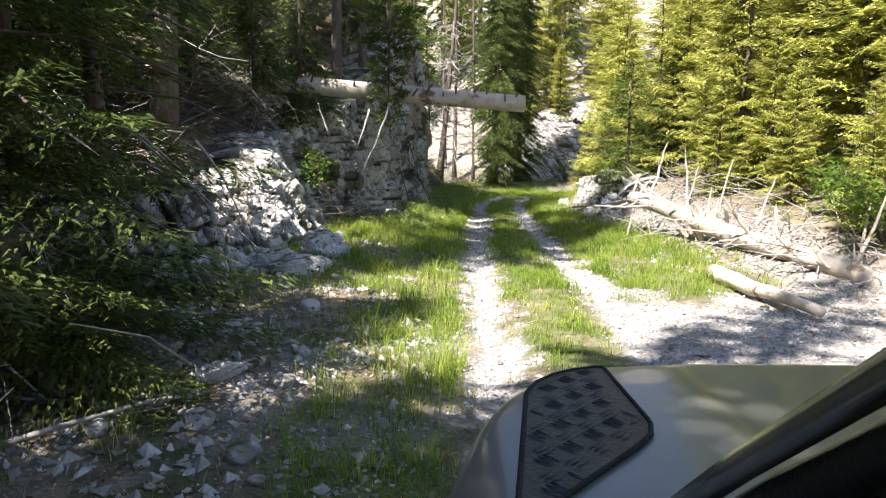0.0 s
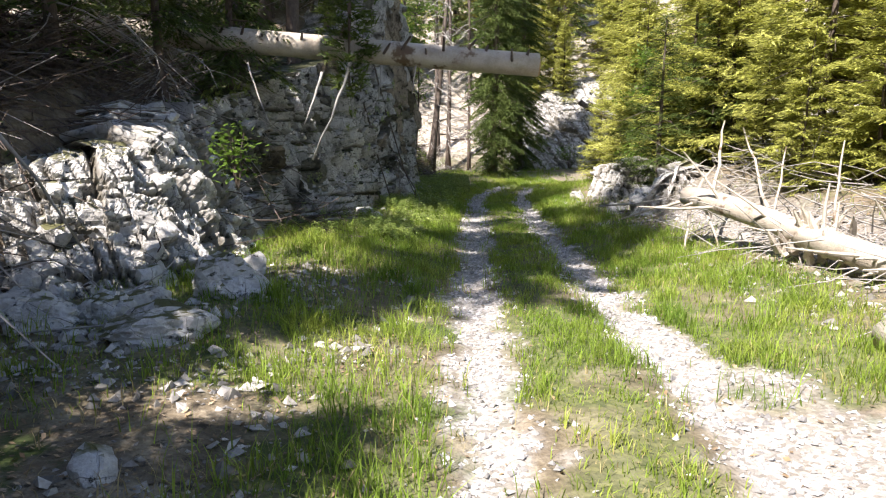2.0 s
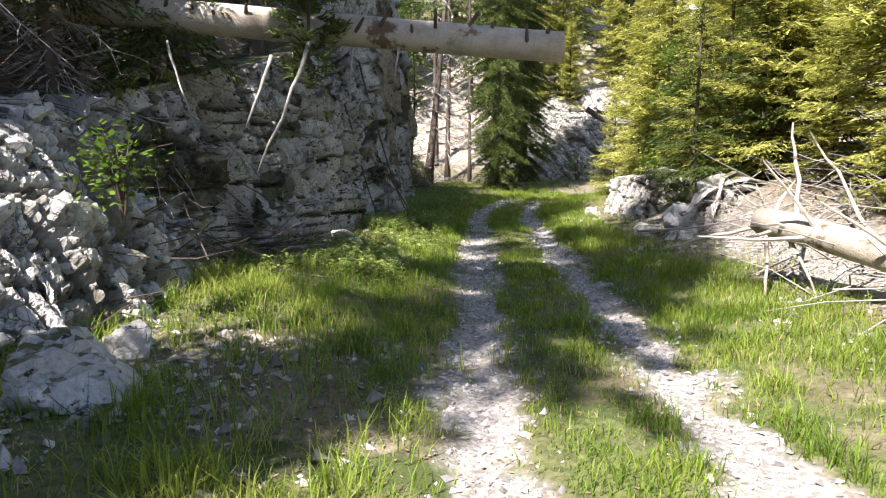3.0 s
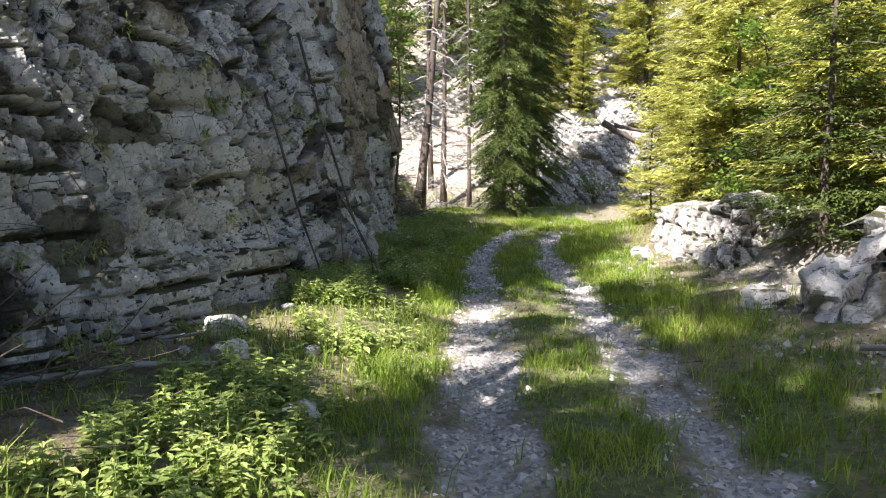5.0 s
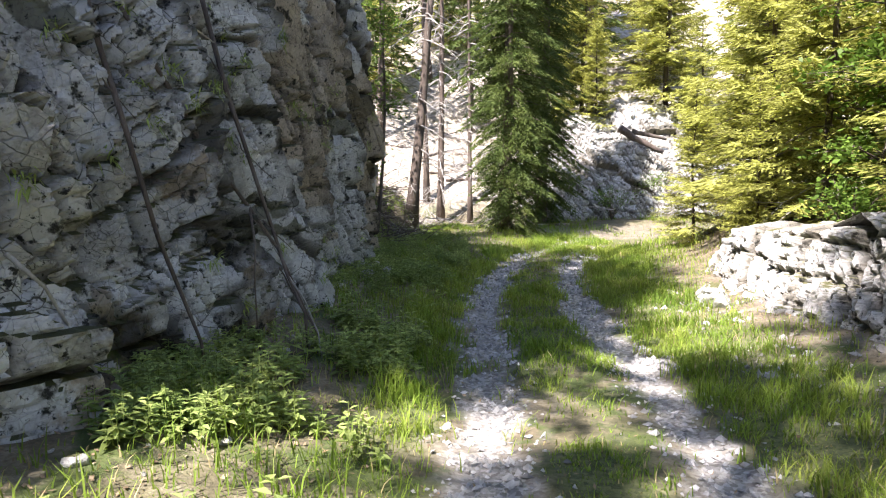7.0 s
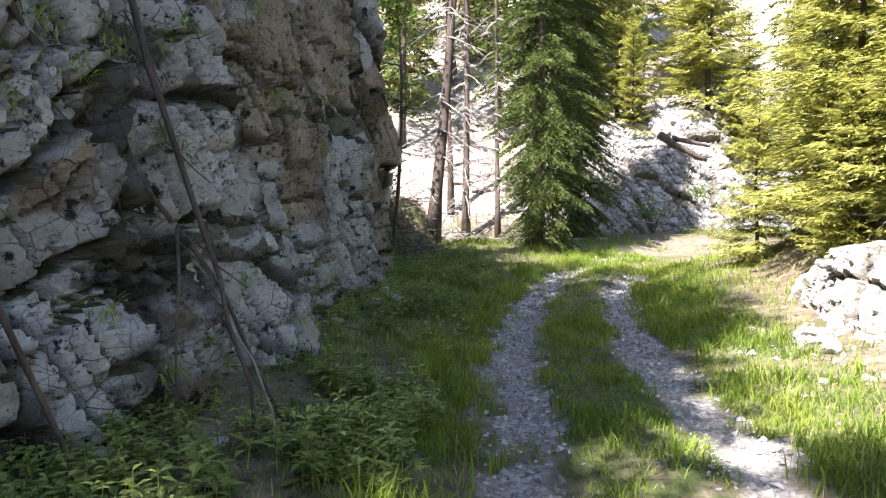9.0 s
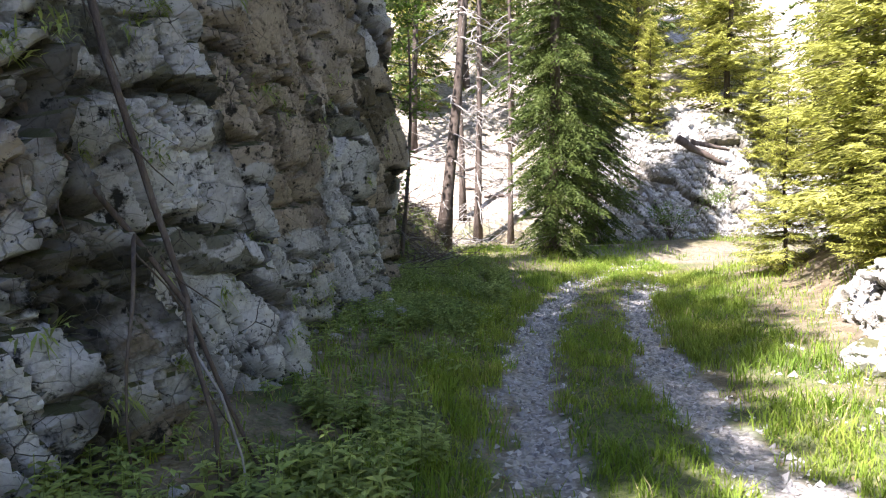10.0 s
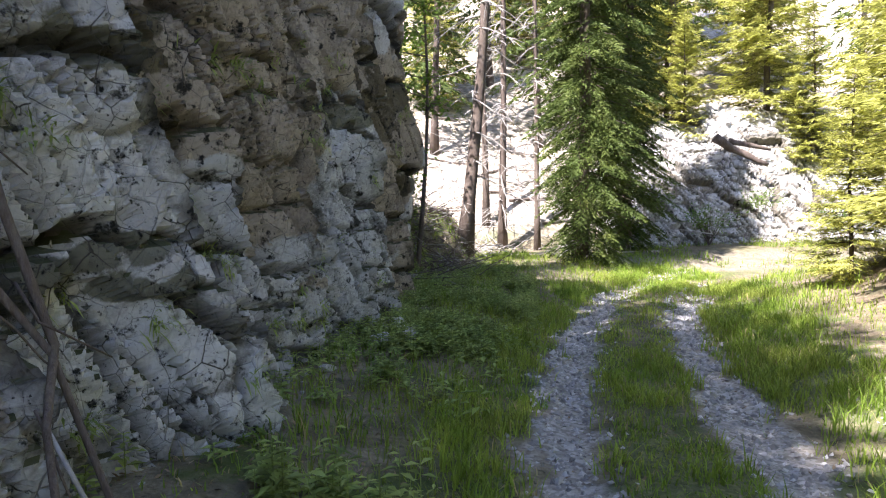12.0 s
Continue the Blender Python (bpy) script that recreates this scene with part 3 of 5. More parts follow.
        tri = np.stack([i * b + c, (i + 1) * b + c, np.full(a - 1, n0 + b + c)], -1)
        tri = np.concatenate([tri, [[c, n0 + b + c, n0 + c]]])
        ends.append(tri[:, ::-1] if flip else tri)
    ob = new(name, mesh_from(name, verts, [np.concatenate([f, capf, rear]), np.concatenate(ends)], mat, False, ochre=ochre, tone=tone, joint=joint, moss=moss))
    ob_points[name] = P
    return tagged(ob, label, "cliff", kind="structure")


ys = [14.0, 15.5, 17, 18.3, 19.5, 20.6, 21.8, 23, 25, 27, 30, 32, 33.2, 34.2, 35.2]
rock_wall("cliff", [(float(np.interp(y, CLIFF_Y, CLIFF_X)), y) for y in ys], [2.4, 2.7, 3.1, 3.4, 3.7, 4.2, 5.2, 6.6, 7.5, 7.7, 7.7, 7.5, 7.0, 5.5, 3.5], 0.13, 4,
          "tall grey limestone cliff, cracked into blocks with moss and stains", 0.025, depth=0.8, fine=4.4, overhang=0.12, bedded=0.9, shelf=0.2, face=1.0, bedded_end=0.65)
rock_wall("rock_face", [(4.6, 46.0), (6.0, 46.6), (7.5, 47.6), (9.5, 48.6), (12, 49.2), (14.5, 49.3), (18, 49)], [1.2, 3.0, 4.6, 6.0, 6.4, 6.0, 5.0], 0.75, 31,
          "sunlit pale broken rock face at the bend of the track", 0.05, PALE_ROCK, depth=0.9, size=0.7, bedded=-0.5)


def boulder_arrays(seed, size, planes=16, level=3, grain=0.05):
    """A chunky broken stone standing on z = 0."""
    r = np.random.default_rng(seed)
    bm = bmesh.new()
    bmesh.ops.create_icosphere(bm, subdivisions=level, radius=1.0)
    bm.verts.index_update()
    d = np.array([v.co[:] for v in bm.verts])
    f = np.array([[v.index for v in face.verts] for face in bm.faces])
    bm.free()
    n = r.normal(size=(planes, 3))
    n /= np.linalg.norm(n, axis=1)[:, None]
    off = r.uniform(0.55, 1.0, planes)
    dots = np.clip(d @ n.T, 1e-3, None)
    rad = np.minimum((off[None] / dots).min(1), 1.15)
    v = d * rad[:, None]
    s = np.asarray(size, dtype=float) / 2
    v = v * s
    k = 3.0 / max(s)
    g = fractal(v[:, 0] * k + seed, v[:, 1] * k + v[:, 2] * k * 1.3, seed, 5)
    v = v * (1 + grain * 2 * g[:, None])
    if level > 3:
        az = np.arctan2(d[:, 1], d[:, 0]) * max(s)
        off, tilt, edge = blocks(az + 20 + 0.06 * g, v[:, 2] + 20 + 0.06 * g, 0.3, 0.22, seed)
        v = v * (1 + (0.16 * (off - 0.5) - 0.10 * smooth_step(0.03, 0, edge))[:, None])
    v[:, 2] -= v[:, 2].min()
    return v, f


def boulder(x, y, size, seed, sink=0.2, turn=0, label="pale grey broken limestone boulder lying on the bank", mat=PALE_ROCK, level=4, name="boulder", group="boulders on the bank"):
    ob = new(name, mesh_from(name, *boulder_arrays(seed, size, 14, level), mat))
    ob.matrix_basis = at(x, y, -sink * size[2], turn)
    return tagged(ob, label, "rock", group)


rock_wall("rock_outcrop_1", [(-5.0, 6.6), (-3.5, 6.7), (-2.68, 7.2), (-2.55, 8.0), (-2.95, 8.7), (-4.1, 9.2)], [1.2, 1.5, 1.6, 1.55, 1.35, 1.1], 0.2, 61, "grey pitted limestone outcrop beside the track", 0.022, ROCK, 1.0, bedded=-0.2, size=0.6)
rock_wall("rock_outcrop_2", [(-5.4, 10.1), (-4.5, 10.2), (-3.6, 10.4), (-2.8, 10.85), (-2.25, 11.7), (-2.1, 12.6), (-2.2, 13.4), (-2.5, 14.2), (-2.6, 14.9)], [1.5, 1.6, 1.7, 1.75, 1.95, 2.15, 2.3, 2.4, 2.4], 0.62, 67, "sunlit white limestone bank broken into rubble", 0.022, PALE_ROCK, 0.8, bedded=-0.2, size=0.72)
rock_wall("rock_outcrop_3", [(6.6, 31.2), (5.3, 29.4), (4.85, 27.4), (4.72, 25.6), (4.7, 24.2), (4.9, 23.5), (5.8, 23.3), (7.2, 23.5), (8.6, 24.4)], [0.3, 1.0, 1.4, 1.45, 1.5, 1.6, 1.6, 1.2, 0.6], 0.38, 71, "sunlit white limestone outcrop beside the track", 0.032, PALE_ROCK, 1.1, bedded=0.3, size=0.7)
rock_wall("rock_outcrop_4", [(6.6, 22.6), (5.3, 22.0), (4.65, 21.2), (4.2, 20.4), (4.25, 19.6), (4.9, 19.0), (6.2, 18.7), (7.8, 18.9)], [0.2, 0.7, 1.2, 1.45, 1.5, 1.5, 1.3, 0.6], 0.8, 77, "sunlit white limestone outcrop beside the track", 0.032, PALE_ROCK, 1.1, bedded=0.3, size=0.7)
WHITE = "small white stone lying in the grass"
for x, y, size, seed, sink, turn, label, name in (
        (-3.5, 11.35, (1.0, 0.75, 0.6), 8, -0.55, 20, "large white slab of limestone on the rubble bank", "boulder"),
        (-2.05, 11.65, (0.38, 0.35, 0.34), 21, 0.2, 0, WHITE, "stone"),
        (-2.15, 10.9, (0.85, 0.7, 0.55), 22, 0.3, 0, "grey pitted boulder at the foot of the bank", "boulder"),
        (-2.75, 10.3, (0.6, 0.45, 0.4), 23, 0.3, 60, "grey pitted boulder at the foot of the bank", "boulder"),
        (-2.1, 9.4, (1.05, 0.6, 0.4), 24, 0.3, 20, "low grey boulder in the grass", "boulder"),
        (-3.3, 9.6, (0.75, 0.6, 0.5), 26, 0.25, 40, "grey pitted boulder at the foot of the bank", "boulder"),
        (-2.9, 9.95, (0.55, 0.5, 0.4), 27, 0.25, 140, "grey pitted boulder at the foot of the bank", "boulder"),
        (-3.75, 9.2, (0.8, 0.6, 0.6), 28, 0.2, 100, "grey pitted boulder at the foot of the bank", "boulder"),
        (-2.2, 4.3, (0.55, 0.45, 0.22), 29, 0.25, 15, "flat grey rock bedded in the soil", "boulder"),
        (-1.75, 4.9, (0.6, 0.35, 0.2), 30, 0.25, 70, "flat grey rock bedded in the soil", "boulder"),
        (-2.45, 5.3, (0.7, 0.5, 0.3), 31, 0.25, 130, "flat grey rock bedded in the soil", "boulder"),
        (-1.55, 7.2, (0.28, 0.25, 0.27), 25, 0.2, 0, WHITE, "stone"),
        (4.75, 20.3, (0.95, 0.8, 0.7), 42, 0.25, 50, "grey boulder at the foot of the outcrop", "boulder"),
        (4.35, 21.0, (0.6, 0.5, 0.4), 43, 0.25, 10, "grey boulder at the foot of the outcrop", "boulder"),
        (4.4, 26.5, (0.6, 0.5, 0.35), 44, 0.25, 80, "grey boulder at the foot of the outcrop", "boulder"),
        (-0.85, 29.2, (0.45, 0.35, 0.3), 48, 0.2, 10, "pale grey stone at the foot of the cliff", "stone"),
        (-0.6, 28.7, (0.38, 0.3, 0.25), 49, 0.2, 70, "pale grey stone at the foot of the cliff", "stone"),
        (-0.9, 28.5, (0.3, 0.3, 0.2), 50, 0.2, 120, "pale grey stone at the foot of the cliff", "stone"),
        (-1.0, 35.0, (0.4, 0.3, 0.25), 51, 0.2, 30, "pale grey stone at the foot of the cliff", "stone"),
        (-1.7, 18.9, (0.5, 0.4, 0.3), 52, 0.2, 30, "pale grey stone at the foot of the cliff", "stone"),
        (-1.35, 18.0, (0.4, 0.32, 0.22), 53, 0.2, 95, "pale grey stone at the foot of the cliff", "stone"),
        (-0.6, 17.1, (0.28, 0.24, 0.18), 54, 0.2, 20, WHITE, "stone")):
    boulder(x, y, size, seed, sink, turn, label, level=4 if name == "boulder" else 3, name=name)


def strewn(x0, x1, y0, y1, count, small, large, seed, label, group):
    """Loose stones that share four meshes."""
    r = np.random.default_rng(seed)
    shapes = [mesh_from("stone", *boulder_arrays(seed * 10 + k, (1, 0.8, 0.6), 12, 2, 0.07), PALE_ROCK) for k in range(4)]
    for k in range(count):
        x, y = r.uniform(x0, x1), r.uniform(y0, y1)
        size = small + (large - small) * r.uniform(0, 1) ** 2.5
        ob = new("stone", shapes[k % 4])
        ob.matrix_basis = at(x, y, -0.12 * size, r.uniform(0, 360)) @ Matrix.Scale(size, 4)
        tagged(ob, label, "stone", group)


def heaped(points, count, small, large, seed, label):
    """Loose stones lying on a rock face."""
    r = np.random.default_rng(seed)
    shapes = [boulder_arrays(seed * 10 + k, (1, 0.85, 0.75), 12, 2, 0.05) for k in range(6)]
    out = []
    for k in range(count):
        i, j = int(r.integers(8, points.shape[0] - 4)), int(r.integers(6, points.shape[1] - 6))
        size = small + (large - small) * r.uniform(0, 1) ** 2.2
        turn = np.array(Euler([radians(c) for c in (r.uniform(-40, 40), r.uniform(-40, 40), r.uniform(0, 360))]).to_matrix())
        v, f = shapes[k % 6]
        out.append((size * v @ turn.T + points[i, j] - [0, 0, 0.28 * size], f))
    ob = new("broken_stones", mesh_from("broken_stones", *merge(out), PALE_ROCK))
    tagged(ob, label, "rubble", kind="stuff")


heaped(ob_points["rock_outcrop_2"], 190, 0.07, 0.42, 12, "broken white limestone blocks lodged on the rubble bank")
heaped(ob_points["rock_outcrop_3"], 60, 0.06, 0.36, 13, "broken white limestone blocks lodged on the outcrop")
heaped(ob_points["rock_face"], 300, 0.12, 0.6, 14, "pale broken blocks lodged on the rocky slope")
strewn(-3.7, -2.1, 8.3, 10.6, 50, 0.06, 0.36, 9, "pale broken stone on the rubble slope", "stones below the bank")
strewn(-2.9, -1.0, 2.6, 7.2, 85, 0.04, 0.34, 3, "pale broken stone lying on the bare soil", "stones on the bare soil")
strewn(2.9, 4.6, 5.5, 9.5, 30, 0.04, 0.16, 4, "pale broken stone lying on the gravel", "stones on the gravel")
strewn(3.7, 4.9, 19.0, 28.0, 36, 0.05, 0.22, 5, "pale stone fallen from the outcrop", "stones below the outcrops")
strewn(-1.9, -0.8, 17.0, 23.0, 24, 0.04, 0.2, 6, "pale stone fallen from the cliff", "stones below the cliff")
strewn(-1.75, -1.0, 22.0, 33.0, 40, 0.04, 0.22, 8, "pale stone fallen from the cliff", "stones below the cliff")
strewn(-3.0, -1.9, 9.5, 12.5, 14, 0.05, 0.25, 7, "pale stone fallen from the bank", "stones below the bank")


# ---- trees ----
def spruce_crown(seed, tall, radius, base, branches, density, droop=0.35, leaf=0.075, fat=1.0, taper=0.85, loose=0.8):
    """Sprays of needles: twigs on both sides of every branch, leaflets along every twig."""
    r = np.random.default_rng(seed)
    h = base + (tall - base) * (np.arange(branches) / branches) ** 1.15
    rel = (h - base) / (tall - base)
    length = radius * np.clip(1 - rel, 0.02, 1) ** taper * r.uniform(0.4, 1.2, branches) * np.clip(0.6 + rel * 5, 0, 1) + 0.08
    az = np.arange(branches) * 2.39996 + r.normal(0, 0.35, branches)
    up_ = np.array([0, 0, 1.0])
    P, D = [], []
    for hb, L, a, q in zip(h, length, az, rel):
        n = max(3, int(L * density))
        s = r.uniform(0.15, 1.0, n) ** 0.75
        out = np.array([math.cos(a), math.sin(a), 0])
        side = np.array([-out[1], out[0], 0])
        sgn = r.choice([-1, 1], n)
        lift = 0.05 + 0.5 * q + r.normal(0, 0.08)
        root = out * (L * s)[:, None] + up_ * (hb + L * (lift * s - droop * s ** 2))[:, None]
        reach = np.minimum((0.12 + 0.40 * L * (1.05 - s)) * r.uniform(0.4, 1, n), 0.8)
        way = out * r.uniform(0.4, 0.9, n)[:, None] + side * (sgn * r.uniform(0.4, 1.0, n))[:, None] + up_ * r.normal(-0.12 - 0.5 * droop, 0.16, n)[:, None]
        way /= np.linalg.norm(way, axis=1)[:, None]
        k = np.maximum(1, (reach / (leaf * 1.15)).astype(int))
        who = np.repeat(np.arange(n), k)
        e = r.uniform(0.1, 1.0, len(who))
        P.append(root[who] + way[who] * (reach[who] * e)[:, None] - up_ * (0.22 * reach[who] * e ** 2)[:, None] + r.normal(0, 0.022, (len(who), 3)))
        D.append(way[who] + r.normal(0, 0.33, (len(who), 3)))
    P, D = np.concatenate(P), np.concatenate(D)
    D /= np.linalg.norm(D, axis=1)[:, None]
    n = len(P)
    w = np.cross(D, r.normal(size=(n, 3)) * loose + up_)
    w /= np.linalg.norm(w, axis=1)[:, None]
    ll = leaf * r.uniform(0.8, 1.9, n)[:, None]
    ww = fat * leaf * r.uniform(0.18, 0.36, n)[:, None]
    v = np.stack([P - D * ll * 0.7 + w * ww, P - D * ll * 0.7 - w * ww, P + D * ll * 1.1], 1).reshape(-1, 3)
    return v, np.arange(n * 3).reshape(-1, 3)


def frond_crown(seed, tall, radius, base, step, per, gap, length=0.16, width=0.035, droop=0.22, taper=0.75, wild=0.3):
    """Tiers of flat branches: twigs on both sides of every branch, each a row of needle sprays that lie level."""
    r = np.random.default_rng(seed)
    up_ = np.array([0, 0, 1.0])
    P, D, S = [], [], []
    h = base
    while h < tall:
        rel = (h - base) / (tall - base)
        for _ in range(per):
            L = radius * max(1 - rel, 0.03) ** taper * r.uniform(0.45, 1.15) * min(1, 0.6 + 3 * rel) + 0.1
            a, hb = r.uniform(0, 6.283), h + r.uniform(-0.4, 0.4) * step
            out = np.array([math.cos(a), math.sin(a), 0])
            side = np.array([-out[1], out[0], 0])
            n = max(4, int(L / gap))
            s = np.repeat(np.linspace(0.18, 1.0, n), 2)
            sgn = np.tile([-1, 1], n)
            lift = 0.02 + 0.45 * rel + r.normal(0, 0.07)
            root = out * (L * s)[:, None] + up_ * (hb + L * (lift * s - droop * s ** 1.5 + 0.10 * s ** 4))[:, None] + side * (0.10 * L * np.sin(s * 2.5 + a))[:, None]
            reach = np.minimum((0.10 + 0.50 * L * (1.02 - s) ** 0.8 * np.minimum(1, 3 * s)) * r.uniform(0.45, 1.1, 2 * n), 0.75)
            way = out * r.uniform(0.45, 0.8, 2 * n)[:, None] + side * (sgn * r.uniform(0.55, 1.0, 2 * n))[:, None] + up_ * r.normal(-0.10 - 0.6 * droop, 0.10, 2 * n)[:, None]
            way /= np.linalg.norm(way, axis=1)[:, None]
            k = np.maximum(1, np.ceil(reach / (length * 0.62)).astype(int))
            who = np.repeat(np.arange(2 * n), k)
            e = (np.concatenate([np.arange(c) for c in k]) + r.uniform(0.1, 0.9, len(who))) / k[who]
            P.append(root[who] + way[who] * (reach[who] * e)[:, None] - up_ * (0.15 * reach[who] * e ** 2)[:, None] + r.normal(0, 0.012, (len(who), 3)))
            D.append(way[who] + out * 0.25 + r.normal(0, 0.28, (len(who), 3)) * [1, 1, 0.6])
        h += step * r.uniform(0.7, 1.3)
    P, D = np.concatenate(P), np.concatenate(D)
    D /= np.linalg.norm(D, axis=1)[:, None]
    n = len(P)
    w = np.cross(D, r.normal(size=(n, 3)) * wild + up_)
    w /= np.linalg.norm(w, axis=1)[:, None]
    ll, ww = length * r.uniform(0.6, 1.3, n)[:, None], width * r.uniform(0.6, 1.3, n)[:, None] / 2
    v = np.stack([P - D * ll * 0.4 + w * ww, P - D * ll * 0.4 - w * ww, P + D * ll * 0.6], 1).reshape(-1, 3)
    return v, np.arange(n * 3).reshape(-1, 3)


def frond_spruce(seed, tall, radius, base, girth, needle, label, dead=0, lean=0.0, m=Matrix(), step=0.36, per=5, gap=0.075, **look_):
    tree = thing("spruce_tree", m, label, "tree", "spruces along the track")
    trunk, limbs, twigs = spruce_wood(seed, tall, girth, max(base, 1.5), int(tall * 5), radius * 0.9, dead, lean)
    part("trunk", merge([trunk] + limbs), BARK, tree, smooth=True)
    if twigs:
        tagged(part("dead_wood", merge(twigs), GREYWOOD, tree, "bare grey dead branches"), kind="stuff")
    part("crown", frond_crown(seed, tall, radius, base, step, per, gap, **look_), needle, tree)
    return tree


def spruce_wood(seed, tall, girth, base, branches, radius, dead=0, lean=0.0, thick=1.0):
    r = np.random.default_rng(seed + 100)
    q = np.linspace(0, 1, 12)
    pts = np.stack([0.02 * tall * fractal(q * 2, q * 0, seed) + lean * q * tall, 0.02 * tall * fractal(q * 2, q * 0 + 5, seed), q * tall - 0.3 * (q == 0)], -1)
    trunk = tube(pts, girth * (1 - q) ** 0.8 * (1 + 0.5 * np.exp(-q * 30)) + 0.008, 10, rough=0.04, r=r)
    limbs = []
    for k in range(branches):
        rel = (k / branches) ** 1.15
        a = k * 2.39996
        L = radius * (1 - rel) ** 0.85 * 0.85 + 0.05
        hb = base + (tall - base) * rel
        s = np.linspace(0, 1, 3)
        p = np.stack([math.cos(a) * L * s, math.sin(a) * L * s, hb + L * ((0.05 + 0.5 * rel) * s - 0.35 * s ** 2)], -1)
        limbs.append(tube(p, 0.016 * (1 - 0.8 * s) + 0.003, 3, False))
    twigs = []
    for k in range(dead):
        a, hb, L = r.uniform(0, 6.28), r.uniform(0.12, 0.95) * max(base, 1.0), r.uniform(0.4, 1.5)
        s = np.linspace(0, 1, 5)
        kink = np.cumsum(r.normal(0, 0.06, (5, 3)), 0) * L
        p = np.stack([math.cos(a) * L * s, math.sin(a) * L * s, hb - 0.55 * L * s ** 1.4], -1) + kink * s[:, None]
        p[:, 0] += lean * hb
        twigs.append(tube(p, thick * (0.011 * (1 - 0.85 * s) + 0.002), 4, False))
        for _ in range(3):
            c = r.integers(1, 4)
            e = p[c] + np.array([math.cos(a + r.normal(0, 0.8)), math.sin(a + r.normal(0, 0.8)), r.normal(-0.4, 0.4)]) * L * 0.4
            twigs.append(tube(np.stack([p[c], (p[c] + e) / 2 + r.normal(0, 0.02, 3), e]), np.array([0.005, 0.004, 0.002]) * thick, 3, False))
    return trunk, limbs, twigs


def spruce(seed, tall, radius, base, girth, branches, density, needle, label, dead=0, lean=0.0, leaf=0.075, m=Matrix(), droop=0.35, fat=1.0, taper=0.85, loose=0.8):
    tree = thing("spruce_tree", m, label, "tree", "spruces along the track")
    trunk, limbs, twigs = spruce_wood(seed, tall, girth, base, branches, radius, dead, lean)
    part("trunk", merge([trunk] + limbs), BARK, tree, smooth=True)
    if twigs:
        tagged(part("dead_wood", merge(twigs), GREYWOOD, tree, "bare grey dead branches"), kind="stuff")
    part("crown", spruce_crown(seed, tall, radius, base, branches, density, droop, leaf, fat, taper, loose), needle, tree)
    return tree


def stand(tree, spots):
    for x, y, s, turn in spots:
        copy_thing(tree, at(x, y, -0.05, turn) @ Matrix.Scale(s, 4))


# the dark spruce beside the start
frond_spruce(1, 6.4, 2.35, 0.05, 0.10, NEEDLE, "dense dark green spruce with branches to the ground", 10, m=at(-3.3, 4.5), step=0.18, per=7, gap=0.05, length=0.10, width=0.026, droop=0.32)
# big spruce before the bend
big = frond_spruce(2, 18, 1.75, 0.3, 0.2, NEEDLE, "tall dark green spruce hung with dense branches", 14, m=at(2.7, 40.6), step=0.17, per=7, gap=0.065, length=0.12, width=0.042, droop=0.75, taper=0.3, wild=1.0)
stand(big, [(4.4, 44.8, 0.95, 80)])
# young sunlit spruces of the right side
young = frond_spruce(3, 7.5, 1.9, 0.15, 0.07, SUNLIT_NEEDLE, "young yellow-green spruce in full sun", 16, m=at(7.3, 17.2), step=0.23, per=8, gap=0.075, length=0.17, width=0.05, taper=0.6)
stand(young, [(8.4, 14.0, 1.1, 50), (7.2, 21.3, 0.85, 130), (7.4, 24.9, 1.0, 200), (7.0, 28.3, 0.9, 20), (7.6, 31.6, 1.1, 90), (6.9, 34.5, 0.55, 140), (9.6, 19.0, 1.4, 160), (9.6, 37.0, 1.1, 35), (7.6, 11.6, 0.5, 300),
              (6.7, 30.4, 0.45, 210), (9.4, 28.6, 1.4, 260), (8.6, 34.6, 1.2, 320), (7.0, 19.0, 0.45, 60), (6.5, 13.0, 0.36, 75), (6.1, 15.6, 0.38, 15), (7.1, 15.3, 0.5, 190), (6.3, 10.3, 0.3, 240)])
# tall forest spruces with bare lower trunks, placed to shade the cliff and track
forest = spruce(4, 19, 2.4, 3.2, 0.16, 140, 38, NEEDLE, "tall forest spruce with bare dead lower branches, placed to cast shade", 30, m=at(-6.5, 16.5), leaf=0.085, droop=0.5)
stand(forest, [(-3.2, 23.4, 0.8, 80), (-3.1, 25.1, 0.75, 170), (-3.1, 26.9, 0.7, 250), (-4.2, 28.2, 0.6, 120), (-6.9, 3.2, 0.78, 300), (-4.5, 7.0, 0.5, 60)])
# high crowns out of view, added to shade the track
high = spruce(11, 17, 2.6, 6.2, 0.15, 110, 42, NEEDLE, "tall spruce with a high crown, added above the cliff for shade", 20, m=at(-3.3, 19.9), leaf=0.085, droop=0.4)
stand(high, [(-4.3, 18.3, 0.95, 70), (-3.0, 21.7, 0.95, 150), (-4.4, 21.6, 0.9, 260)])
# only trunks can show; the crowns are added to shade the track
tall = spruce(13, 25, 2.6, 13.5, 0.17, 90, 34, NEEDLE, "very tall bare-trunked spruce added on the bank for its unseen crown's shade", 24, m=at(-6.2, 6.7), leaf=0.13, droop=0.45)
stand(tall, [(-5.3, 7.0, 0.95, 100), (-4.9, 11.4, 1.0, 210), (-6.3, 4.6, 0.95, 300)])
